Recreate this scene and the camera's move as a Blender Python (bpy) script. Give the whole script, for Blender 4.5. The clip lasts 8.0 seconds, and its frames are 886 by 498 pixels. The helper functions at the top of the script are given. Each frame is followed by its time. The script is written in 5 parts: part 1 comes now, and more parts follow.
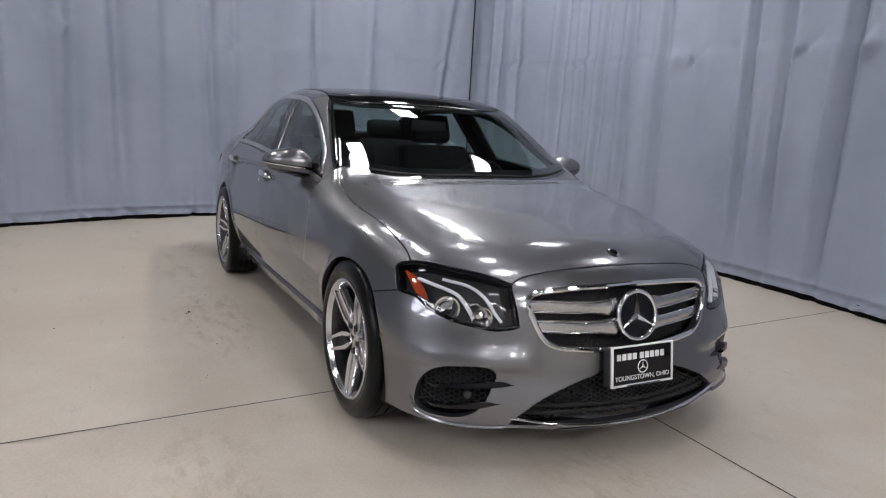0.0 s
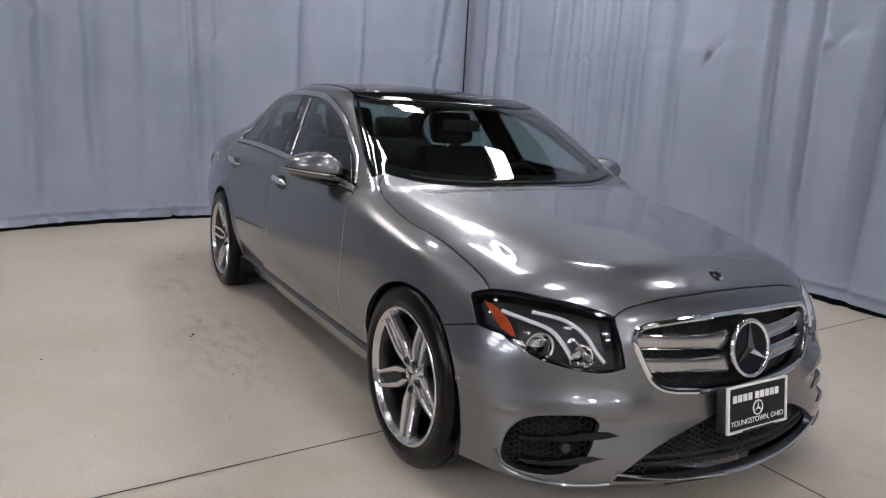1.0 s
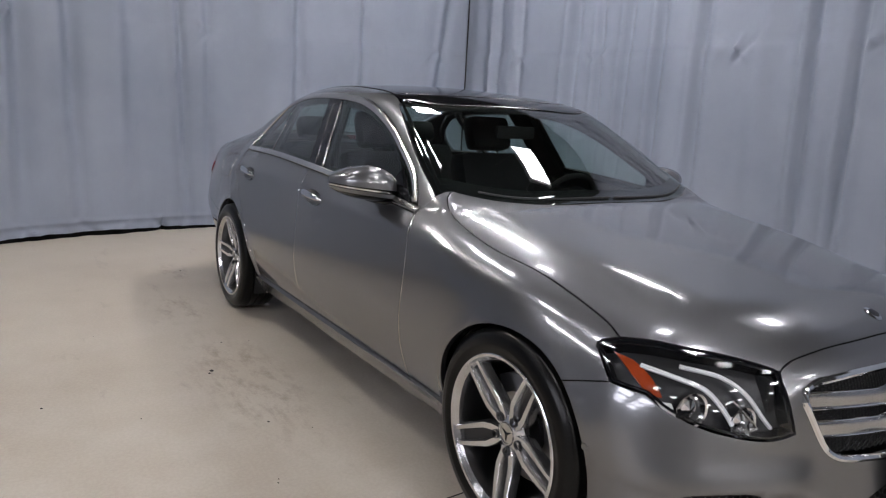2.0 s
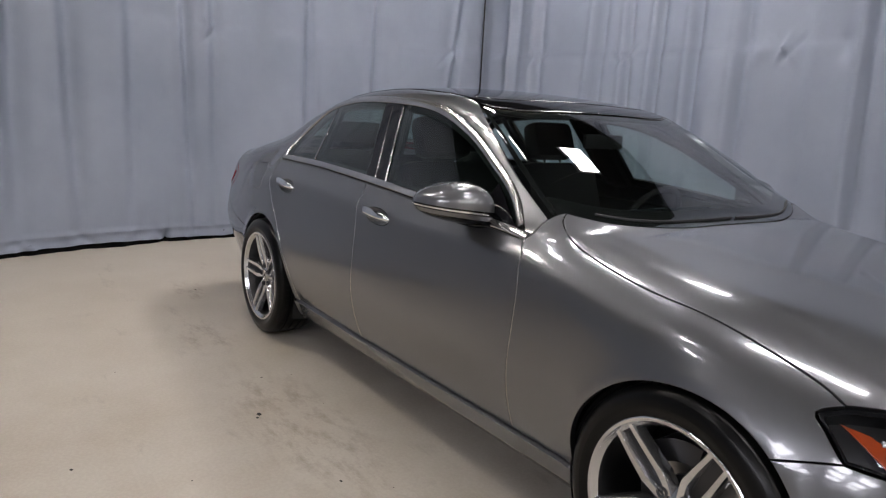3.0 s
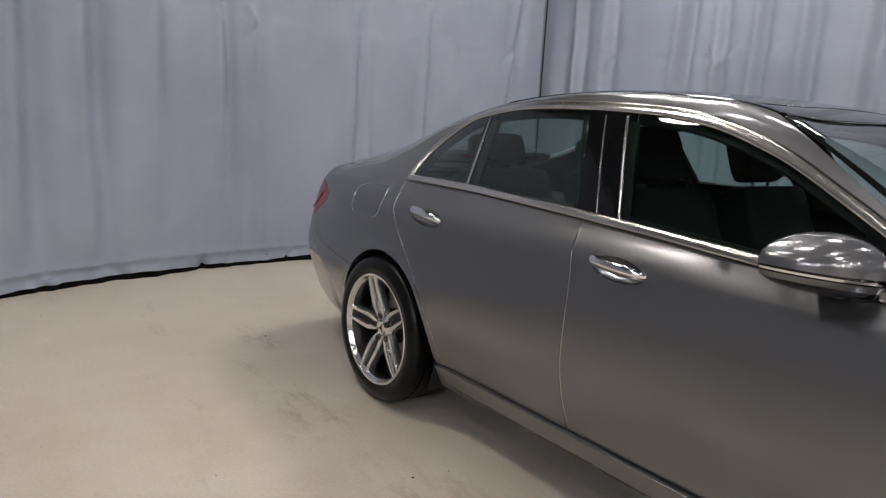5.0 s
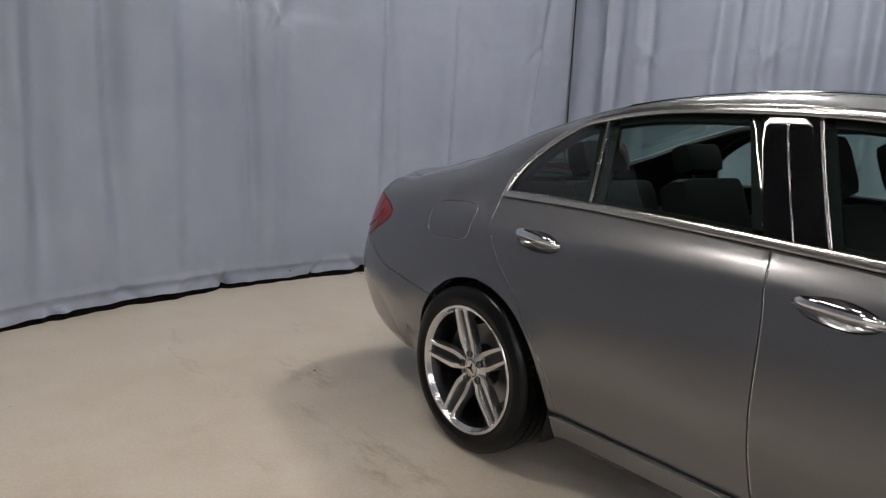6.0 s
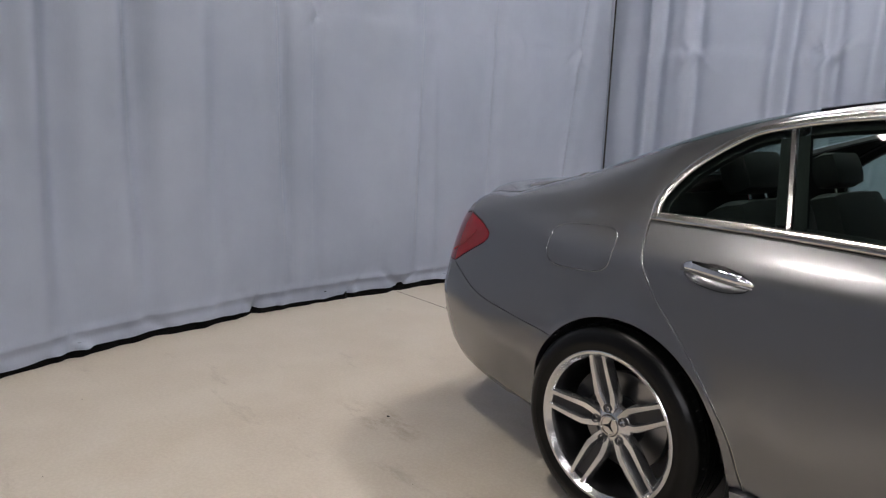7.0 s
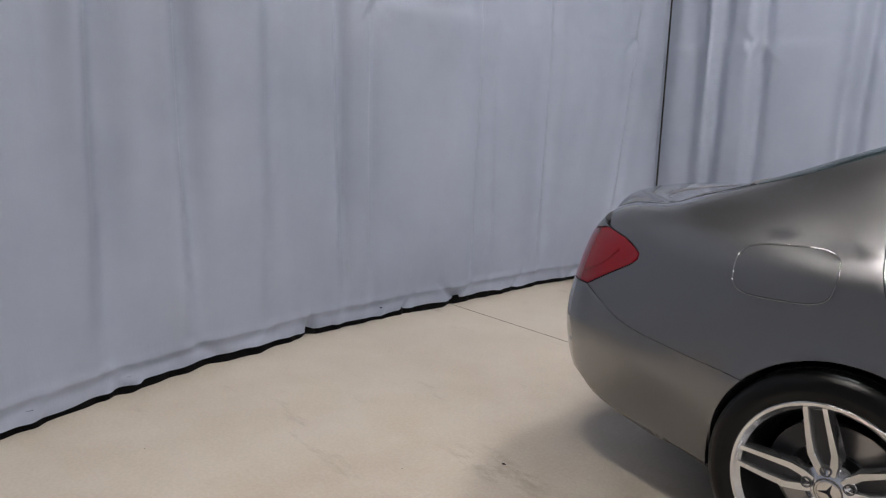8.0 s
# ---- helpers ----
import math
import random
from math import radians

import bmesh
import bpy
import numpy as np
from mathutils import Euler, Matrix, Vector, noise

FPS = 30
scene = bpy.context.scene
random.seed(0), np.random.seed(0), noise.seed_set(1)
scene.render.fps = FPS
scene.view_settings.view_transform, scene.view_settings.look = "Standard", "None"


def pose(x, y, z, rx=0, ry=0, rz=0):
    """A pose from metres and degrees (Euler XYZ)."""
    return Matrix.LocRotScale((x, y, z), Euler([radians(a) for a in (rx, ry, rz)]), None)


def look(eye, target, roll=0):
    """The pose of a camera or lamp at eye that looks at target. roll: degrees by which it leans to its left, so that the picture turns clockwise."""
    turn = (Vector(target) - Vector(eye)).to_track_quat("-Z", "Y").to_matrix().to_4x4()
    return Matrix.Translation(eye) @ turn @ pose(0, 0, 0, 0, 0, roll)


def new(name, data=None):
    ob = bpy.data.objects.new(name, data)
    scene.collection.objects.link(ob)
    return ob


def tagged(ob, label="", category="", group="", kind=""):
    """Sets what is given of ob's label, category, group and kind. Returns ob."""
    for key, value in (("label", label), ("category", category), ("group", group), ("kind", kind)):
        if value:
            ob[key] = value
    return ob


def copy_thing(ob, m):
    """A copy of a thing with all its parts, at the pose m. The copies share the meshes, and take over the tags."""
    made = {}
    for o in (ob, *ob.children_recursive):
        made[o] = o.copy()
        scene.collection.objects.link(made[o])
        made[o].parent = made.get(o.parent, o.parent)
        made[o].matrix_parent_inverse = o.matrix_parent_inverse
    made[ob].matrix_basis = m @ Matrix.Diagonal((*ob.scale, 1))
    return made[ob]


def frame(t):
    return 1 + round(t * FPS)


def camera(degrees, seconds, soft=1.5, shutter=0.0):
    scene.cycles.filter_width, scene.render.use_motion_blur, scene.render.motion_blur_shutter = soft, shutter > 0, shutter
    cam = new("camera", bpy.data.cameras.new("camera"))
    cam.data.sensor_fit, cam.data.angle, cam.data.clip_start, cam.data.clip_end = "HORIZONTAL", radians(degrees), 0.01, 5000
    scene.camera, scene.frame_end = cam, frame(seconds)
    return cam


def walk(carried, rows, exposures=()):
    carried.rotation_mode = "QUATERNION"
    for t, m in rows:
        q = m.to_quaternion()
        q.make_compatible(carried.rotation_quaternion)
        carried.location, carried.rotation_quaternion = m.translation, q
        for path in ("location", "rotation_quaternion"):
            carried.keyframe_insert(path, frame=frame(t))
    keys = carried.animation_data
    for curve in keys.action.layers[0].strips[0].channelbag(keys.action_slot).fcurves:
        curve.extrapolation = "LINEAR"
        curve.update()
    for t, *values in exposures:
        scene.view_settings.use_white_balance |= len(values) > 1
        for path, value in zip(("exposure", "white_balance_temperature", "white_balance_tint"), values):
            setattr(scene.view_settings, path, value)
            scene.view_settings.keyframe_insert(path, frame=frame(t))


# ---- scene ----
cam = camera(65.4, 8.0, soft=1.2)
PATH = [
    (0, (4.22, -1.905, 1.308), (2.479, -0.992, 0.942), 3.2),
    (0.5, (3.933, -1.999, 1.328), (2.215, -1.047, 0.951), 3.2),
    (1, (3.653, -2.071, 1.323), (1.966, -1.067, 0.942), 3.2),
    (1.5, (3.359, -2.139, 1.329), (1.696, -1.096, 0.948), 3.1),
    (3, (2.455, -2.36, 1.341), (0.849, -1.228, 0.966), 3.1),
    (3.5, (2.159, -2.439, 1.329), (0.561, -1.295, 0.957), 3.0),
    (4, (1.87, -2.522, 1.34), (0.289, -1.354, 0.975), 3.0),
    (4.5, (1.517, -2.565, 1.328), (-0.052, -1.38, 0.964), 3.0),
    (4.7, (1.393, -2.563, 1.32), (-0.18, -1.382, 0.959), 3.2),
    (6, (0.544, -2.691, 1.323), (-0.989, -1.457, 0.968), 2.6),
    (6.5, (0.187, -2.712, 1.326), (-1.328, -1.456, 0.975), 2.3),
    (7, (-0.163, -2.78, 1.328), (-1.664, -1.504, 0.98), 2.2),
    (7.5, (-0.512, -2.825, 1.308), (-2.0, -1.535, 0.96), 2.2),
    (8, (-0.854, -2.893, 1.327), (-2.332, -1.594, 0.972), 1.7),
]
walk(cam, [(t, look(eye, target, roll)) for t, eye, target, roll in PATH], [(0, -0.92, 6200, 14), (1.5, -0.94, 6230, 14), (3.2, -0.97, 6500, 14), (4.0, -0.87, 6600, 13), (4.7, -0.87, 6600, 13), (6.0, -0.99, 6600, 13), (6.5, -0.83, 6550, 13), (7.5, -0.73, 6450, 14), (8.0, -0.69, 6450, 14)])

# ---- world and lights ----
world = bpy.data.worlds.new("world")
scene.world = world
world.use_nodes = True
world.node_tree.nodes["Background"].inputs[0].default_value = (0.55, 0.57, 0.62, 1)
world.node_tree.nodes["Background"].inputs[1].default_value = 0.02
CEIL = 4.3

# ---- materials ----


def material(name, colour, rough=0.5, metal=0.0, **more):
    m = bpy.data.materials.new(name)
    m.use_nodes = True
    s = m.node_tree.nodes["Principled BSDF"]
    s.inputs["Base Color"].default_value = (*colour, 1)
    s.inputs["Roughness"].default_value = rough
    s.inputs["Metallic"].default_value = metal
    for key, value in more.items():
        s.inputs[key.replace("_", " ")].default_value = value
    return m


def node(m, kind, **values):
    n = m.node_tree.nodes.new(kind)
    for key, value in values.items():
        n.inputs[key.replace("_", " ")].default_value = value
    return n


def link(m, a, b):
    m.node_tree.links.new(a, b)


def coords(m, scale=(1, 1, 1)):
    t = node(m, "ShaderNodeTexCoord")
    p = node(m, "ShaderNodeMapping", Scale=scale)
    link(m, t.outputs["Object"], p.inputs["Vector"])
    return p.outputs["Vector"]


def noise_of(m, vec, scale, detail=4.0, rough=0.55):
    n = node(m, "ShaderNodeTexNoise", Scale=scale, Detail=detail, Roughness=rough)
    link(m, vec, n.inputs["Vector"])
    return n.outputs["Fac"]


def ramp(m, fac, stops):
    r = node(m, "ShaderNodeValToRGB")
    e = r.color_ramp.elements
    while len(e) < len(stops):
        e.new(0.5)
    for el, (at, col) in zip(e, stops):
        el.position, el.color = at, (*col, 1)
    link(m, fac, r.inputs["Fac"])
    return r.outputs["Color"]


def mix(m, fac, a, b, kind="MIX"):
    n = m.node_tree.nodes.new("ShaderNodeMix")
    n.data_type, n.blend_type = "RGBA", kind
    for sock, v in ((n.inputs[0], fac), (n.inputs[6], a), (n.inputs[7], b)):
        if hasattr(v, "node"):
            link(m, v, sock)
        else:
            sock.default_value = v if isinstance(v, float) else (*v, 1)
    return n.outputs[2]


def bump(m, height, strength, distance):
    b = node(m, "ShaderNodeBump", Strength=strength, Distance=distance)
    link(m, height, b.inputs["Height"])
    link(m, b.outputs["Normal"], m.node_tree.nodes["Principled BSDF"].inputs["Normal"])


def base(m, col):
    link(m, col, m.node_tree.nodes["Principled BSDF"].inputs["Base Color"])


def metallic(name, low, high):
    """Metal-flake paint: scattered flakes, a soft and a tight metal lobe, clear lacquer over all."""
    m = material(name, low, 0.42, 1.0)
    t = m.node_tree
    soft = t.nodes["Principled BSDF"]
    tight, flakes = (t.nodes.new("ShaderNodeBsdfPrincipled") for _ in range(2))
    tight.inputs["Roughness"].default_value = 0.20
    tight.inputs["Metallic"].default_value = 1.0
    flakes.inputs["Specular IOR Level"].default_value = 0.0
    flakes.inputs["Roughness"].default_value = 0.6
    flake = mix(m, noise_of(m, coords(m), 2200, 2), low, high)
    for n in (soft, tight, flakes):
        for key, value in (("Coat Weight", 1.0), ("Coat Roughness", 0.012), ("Coat IOR", 1.55)):
            n.inputs[key].default_value = value
        if n is not flakes:
            link(m, flake, n.inputs["Base Color"])
    flakes.inputs["Base Color"].default_value = (0.33, 0.33, 0.335, 1)
    x, y = (t.nodes.new("ShaderNodeMixShader") for _ in range(2))
    x.inputs[0].default_value, y.inputs[0].default_value = 0.42, 0.02
    link(m, soft.outputs[0], x.inputs[1])
    link(m, tight.outputs[0], x.inputs[2])
    link(m, x.outputs[0], y.inputs[1])
    link(m, flakes.outputs[0], y.inputs[2])
    link(m, y.outputs[0], t.nodes["Material Output"].inputs["Surface"])
    return m


PAINT = metallic("grey_metallic_paint", (0.13, 0.131, 0.139), (0.245, 0.247, 0.262))


def pane(name, tint, head_on=0.07, rise=3.6):
    """Thin glass: clear straight through, with a mirror's gloss that grows towards grazing."""
    m = bpy.data.materials.new(name)
    m.use_nodes = True
    t = m.node_tree
    t.nodes.remove(t.nodes["Principled BSDF"])
    a, b, f, x = (t.nodes.new("ShaderNode" + k) for k in ("BsdfTransparent", "BsdfGlossy", "LayerWeight", "MixShader"))
    a.inputs["Color"].default_value = (*tint, 1)
    b.inputs["Roughness"].default_value = 0.0
    f.inputs["Blend"].default_value = 0.5
    power, scale = (t.nodes.new("ShaderNodeMath") for _ in range(2))
    power.operation, scale.operation = "POWER", "MULTIPLY_ADD"
    power.inputs[1].default_value = rise
    scale.inputs[1].default_value, scale.inputs[2].default_value = 0.95 - head_on, head_on
    for p, q in ((f.outputs["Facing"], power.inputs[0]), (power.outputs[0], scale.inputs[0]), (scale.outputs[0], x.inputs[0]), (a.outputs[0], x.inputs[1]), (b.outputs[0], x.inputs[2]), (x.outputs[0], t.nodes["Material Output"].inputs["Surface"])):
        t.links.new(p, q)
    return m


GLASS = pane("window_glass", (0.62, 0.74, 0.70))
SCREEN = pane("windscreen_glass", (0.78, 0.86, 0.84), 0.08, 3.0)
CHROME = material("chrome", (0.82, 0.82, 0.83), 0.07, 1.0)
SATIN = material("satin_aluminium", (0.62, 0.60, 0.58), 0.22, 1.0)
ALLOY = material("silver_alloy", (0.66, 0.66, 0.67), 0.20, 0.95, Coat_Weight=0.5)
BARREL = material("rim_barrel", (0.07, 0.07, 0.072), 0.28, 0.95)
LOUVRE = material("grey_louvre", (0.52, 0.52, 0.53), 0.26, 1.0)
DARK_ALLOY = material("grey_alloy", (0.035, 0.035, 0.037), 0.35, 0.5)
BLACK = material("gloss_black", (0.006, 0.006, 0.007), 0.05, IOR=1.4)
PLASTIC = material("black_plastic", (0.018, 0.018, 0.019), 0.5)
FRIT = material("black_glass_border", (0.004, 0.004, 0.004), 0.8, Specular_IOR_Level=0.1)
HEM = material("black_hem_strip", (0.003, 0.003, 0.003), 0.9, Specular_IOR_Level=0.1)
RUBBER = material("tyre_rubber", (0.003, 0.003, 0.003), 0.28, Specular_IOR_Level=0.22)
LINER = material("arch_liner", (0.010, 0.010, 0.010), 0.9)
CABIN = material("cabin_leather", (0.011, 0.0105, 0.0105), 0.7, Specular_IOR_Level=0.25)
LINING = material("roof_lining", (0.045, 0.045, 0.045), 0.8)
DASH_TOP = material("dash_skin", (0.30, 0.29, 0.27), 0.65)
DASH = material("dash_trim", (0.16, 0.15, 0.14), 0.5)
CLEAR = pane("lamp_cover", (0.95, 0.96, 0.97), 0.04)
RED = material("tail_lamp_red", (0.20, 0.003, 0.008), 0.06, 0.0, Coat_Weight=0.3)
AMBER = material("amber_reflector", (0.34, 0.05, 0.012), 0.12, 0.0, Coat_Weight=1.0)
WHITE = material("white_paint", (0.8, 0.8, 0.78), 0.4)
STEEL = material("brake_steel", (0.35, 0.34, 0.33), 0.35, 1.0)

CONCRETE = material("concrete_floor", (0.52, 0.46, 0.39), 0.45)
v = coords(CONCRETE)
n1, n2, n3 = noise_of(CONCRETE, v, 0.55, 5), noise_of(CONCRETE, v, 3.2, 6), noise_of(CONCRETE, v, 70, 4)
c = ramp(CONCRETE, n1, [(0.34, (0.44, 0.378, 0.30)), (0.5, (0.51, 0.447, 0.367)), (0.68, (0.56, 0.505, 0.428))])
c = mix(CONCRETE, 0.30, c, ramp(CONCRETE, n2, [(0.38, (0.40, 0.345, 0.27)), (0.62, (0.58, 0.54, 0.48))]))
c = mix(CONCRETE, 0.10, c, ramp(CONCRETE, n3, [(0.42, (0.30, 0.26, 0.2)), (0.6, (0.6, 0.55, 0.5))]))
# brown scuffs drawn out along the way cars drive, and small dark specks
scuff = noise_of(CONCRETE, coords(CONCRETE, (0.9, 2.6, 1)), 1.7, 8, 0.7)
c = mix(CONCRETE, ramp(CONCRETE, scuff, [(0.60, (0, 0, 0)), (0.78, (0.55, 0.55, 0.55))]), c, (0.20, 0.165, 0.13))
speck = noise_of(CONCRETE, coords(CONCRETE, (1, 1, 1)), 9.0, 9, 0.8)
c = mix(CONCRETE, ramp(CONCRETE, speck, [(0.735, (0, 0, 0)), (0.76, (0.8, 0.8, 0.8))]), c, (0.05, 0.045, 0.04))

# a worn brown patch with tread smears where cars are turned
for (px, py), (rx, ry), amount in (((-0.15, -1.22), (1.0, 0.30), 0.6), ((-1.55, -1.25), (0.45, 0.22), 0.6), ((-2.6, -1.05), (0.35, 0.14), 0.7), ((1.9, -1.55), (0.7, 0.25), 0.5), ((2.6, -0.2), (0.7, 0.35), 0.45)):
    t = node(CONCRETE, "ShaderNodeTexCoord")
    p = node(CONCRETE, "ShaderNodeMapping", Location=(-px / rx, -py / ry, 0), Scale=(1 / rx, 1 / ry, 1))
    link(CONCRETE, t.outputs["Object"], p.inputs["Vector"])
    g = CONCRETE.node_tree.nodes.new("ShaderNodeTexGradient")
    g.gradient_type = "SPHERICAL"
    link(CONCRETE, p.outputs["Vector"], g.inputs["Vector"])
    smear = noise_of(CONCRETE, coords(CONCRETE, (2.2, 5.0, 1)), 2.6, 7, 0.68)
    mask = mix(CONCRETE, 1.0, ramp(CONCRETE, g.outputs["Fac"], [(0.0, (0, 0, 0)), (0.55, (amount, amount, amount))]), ramp(CONCRETE, smear, [(0.47, (0, 0, 0)), (0.66, (1, 1, 1))]), "MULTIPLY")
    c = mix(CONCRETE, mask, c, (0.25, 0.195, 0.135))
base(CONCRETE, c)
rg = node(CONCRETE, "ShaderNodeMapRange", From_Min=0.3, From_Max=0.7, To_Min=0.30, To_Max=0.50)
link(CONCRETE, n2, rg.inputs["Value"])
link(CONCRETE, rg.outputs[0], CONCRETE.node_tree.nodes["Principled BSDF"].inputs["Roughness"])
bump(CONCRETE, n3, 0.08, 0.01)

FABRIC = material("vinyl_curtain", (0.40, 0.44, 0.52), 0.62)
v = coords(FABRIC)
c = ramp(FABRIC, noise_of(FABRIC, v, 0.9, 6, 0.6), [(0.32, (0.233, 0.263, 0.331)), (0.68, (0.286, 0.317, 0.390))])
base(FABRIC, mix(FABRIC, ramp(FABRIC, noise_of(FABRIC, coords(FABRIC, (1, 1, 0.25)), 6, 7, 0.7), [(0.62, (0, 0, 0)), (0.8, (0.4, 0.4, 0.4))]), c, (0.19, 0.213, 0.273)))
h = noise_of(FABRIC, coords(FABRIC, (1, 1, 0.45)), 5, 8, 0.62)
bump(FABRIC, h, 0.28, 0.02)
CEILING = material("dark_ceiling_paint", (0.07, 0.07, 0.072), 0.8)
WALL = material("wall_paint", (0.5, 0.5, 0.5), 0.7)
JOINT = material("joint_filler", (0.03, 0.027, 0.024), 0.8)
LAMP = material("lamp_panel", (1, 1, 1), 0.5)
s = LAMP.node_tree.nodes["Principled BSDF"]
s.inputs["Emission Color"].default_value = (1.0, 0.985, 0.97, 1)
s.inputs["Emission Strength"].default_value = 38.0
BRIGHT_LAMP = material("bright_lamp_panel", (1, 1, 1), 0.5)
s = BRIGHT_LAMP.node_tree.nodes["Principled BSDF"]
s.inputs["Emission Color"].default_value = (1.0, 0.97, 0.93, 1)
s.inputs["Emission Strength"].default_value = 390.0
FRONT_LAMP = material("front_lamp_panel", (1, 1, 1), 0.5)
s = FRONT_LAMP.node_tree.nodes["Principled BSDF"]
s.inputs["Emission Color"].default_value = (1.0, 0.985, 0.97, 1)
s.inputs["Emission Strength"].default_value = 85.0
DIM_LAMP = material("dim_lamp_panel", (1, 1, 1), 0.5)
s = DIM_LAMP.node_tree.nodes["Principled BSDF"]
s.inputs["Emission Color"].default_value = (1.0, 0.985, 0.97, 1)
s.inputs["Emission Strength"].default_value = 64.0
HALL_LAMP = material("hall_lamp_panel", (1, 1, 1), 0.5)
s = HALL_LAMP.node_tree.nodes["Principled BSDF"]
s.inputs["Emission Color"].default_value = (0.94, 0.95, 1.0, 1)
s.inputs["Emission Strength"].default_value = 24.0
SIDE_LAMP = material("side_lamp_panel", (1, 1, 1), 0.5)
s = SIDE_LAMP.node_tree.nodes["Principled BSDF"]
s.inputs["Emission Color"].default_value = (1.0, 0.96, 0.86, 1)
s.inputs["Emission Strength"].default_value = 170.0
WARM_LAMP = material("warm_lamp_panel", (1, 1, 1), 0.5)
s = WARM_LAMP.node_tree.nodes["Principled BSDF"]
s.inputs["Emission Color"].default_value = (1.0, 0.98, 0.94, 1)
s.inputs["Emission Strength"].default_value = 140.0

# ---- mesh helpers ----


def mesh_object(name, verts, faces, mat, parent=None, label="", smooth=False, normals=None):
    me = bpy.data.meshes.new(name)
    me.from_pydata([tuple(map(float, p)) for p in verts], [], [tuple(map(int, f)) for f in faces])
    me.materials.append(mat)
    if smooth or normals is not None:
        me.polygons.foreach_set("use_smooth", [True] * len(me.polygons))
    if normals is not None:
        me.normals_split_custom_set_from_vertices([tuple(map(float, n)) for n in normals])
    me.update()
    ob = new(name, me)
    ob.parent = parent
    return tagged(ob, label)


def part(name, bm, mat, parent=None, label="", smooth=True):
    me = bpy.data.meshes.new(name)
    bmesh.ops.recalc_face_normals(bm, faces=bm.faces)
    bm.to_mesh(me)
    bm.free()
    me.materials.append(mat)
    if smooth:
        me.polygons.foreach_set("use_smooth", [True] * len(me.polygons))
        me.set_sharp_from_angle(angle=radians(35))
    ob = new(name, me)
    ob.parent = parent
    return tagged(ob, label)


def box(bm, lo, hi, bevel=0.0, m=None):
    r = bmesh.ops.create_cube(bm, size=1)["verts"]
    for p in r:
        p.co = Vector([(a + b) / 2 + c * (b - a) for a, b, c in zip(lo, hi, p.co)])
    if bevel:
        edges = {e for p in r for e in p.link_edges}
        r = bmesh.ops.bevel(bm, geom=list(edges), offset=bevel, segments=2, profile=0.6, affect="EDGES")["verts"]
        r = list({q for q in r})
    if m is not None:
        verts = {q for p in r for f in p.link_faces for q in f.verts}
        bmesh.ops.transform(bm, matrix=m, verts=list(verts))


def tube(bm, pts, radius, sides=10, flat=1.0, closed=False):
    """A swept round bar; radius may be a list. flat squeezes its second axis."""
    pts = [Vector([float(c) for c in p]) for p in pts]
    rad = radius if isinstance(radius, (list, tuple)) else [radius] * len(pts)
    rings, n = [], len(pts)
    up = Vector((0, 0, 1))
    for i, p in enumerate(pts):
        d = (pts[(i + 1) % n] - pts[i - 1]) if closed else (pts[min(i + 1, n - 1)] - pts[max(i - 1, 0)])
        d.normalize()
        a = up.cross(d)
        a = a.normalized() if a.length > 1e-3 else Vector((1, 0, 0))
        b = d.cross(a)
        rings.append([bm.verts.new(p + float(rad[i]) * (a * math.cos(w) + b * flat * math.sin(w))) for w in (2 * math.pi * k / sides for k in range(sides))])
    for i in range(n if closed else n - 1):
        for k in range(sides):
            bm.faces.new((rings[i][k], rings[i][(k + 1) % sides], rings[(i + 1) % n][(k + 1) % sides], rings[(i + 1) % n][k]))
    if not closed:
        bm.faces.new(rings[0][::-1])
        bm.faces.new(rings[-1])


def lathe(bm, profile, steps=64, axis_y=True, closed=False):
    """Turns (radius, offset) pairs round the y axis."""
    rings = []
    for k in range(steps):
        w = 2 * math.pi * k / steps
        rings.append([bm.verts.new((r * math.cos(w), o, r * math.sin(w))) for r, o in profile])
    m = len(profile)
    for k in range(steps):
        for i in range(m if closed else m - 1):
            a, b = rings[k], rings[(k + 1) % steps]
            bm.faces.new((a[i], a[(i + 1) % m], b[(i + 1) % m], b[i]))


def spl(xs, ys):
    """A natural cubic spline, straight beyond its ends."""
    x, y = np.array(xs, float), np.array(ys, float)
    order = np.argsort(x)
    x, y = x[order], y[order]
    n, h = len(x), np.diff(x)
    a, r = np.eye(n), np.zeros(n)
    for i in range(1, n - 1):
        a[i, i - 1 : i + 2] = h[i - 1], 2 * (h[i - 1] + h[i]), h[i]
        r[i] = 6 * ((y[i + 1] - y[i]) / h[i] - (y[i] - y[i - 1]) / h[i - 1])
    m = np.linalg.solve(a, r)

    def value(q):
        q = np.asarray(q, float)
        i = np.clip(np.searchsorted(x, q) - 1, 0, n - 2)
        c = np.clip(q, x[0], x[-1])
        u, w = x[i + 1] - c, c - x[i]
        s = (m[i] * u**3 + m[i + 1] * w**3) / (6 * h[i]) + (y[i] / h[i] - m[i] * h[i] / 6) * u + (y[i + 1] / h[i] - m[i + 1] * h[i] / 6) * w
        d0 = (y[1] - y[0]) / h[0] - h[0] * m[1] / 6
        d1 = (y[-1] - y[-2]) / h[-1] + h[-1] * m[-2] / 6
        return s + np.minimum(q - x[0], 0) * d0 + np.maximum(q - x[-1], 0) * d1

    return value


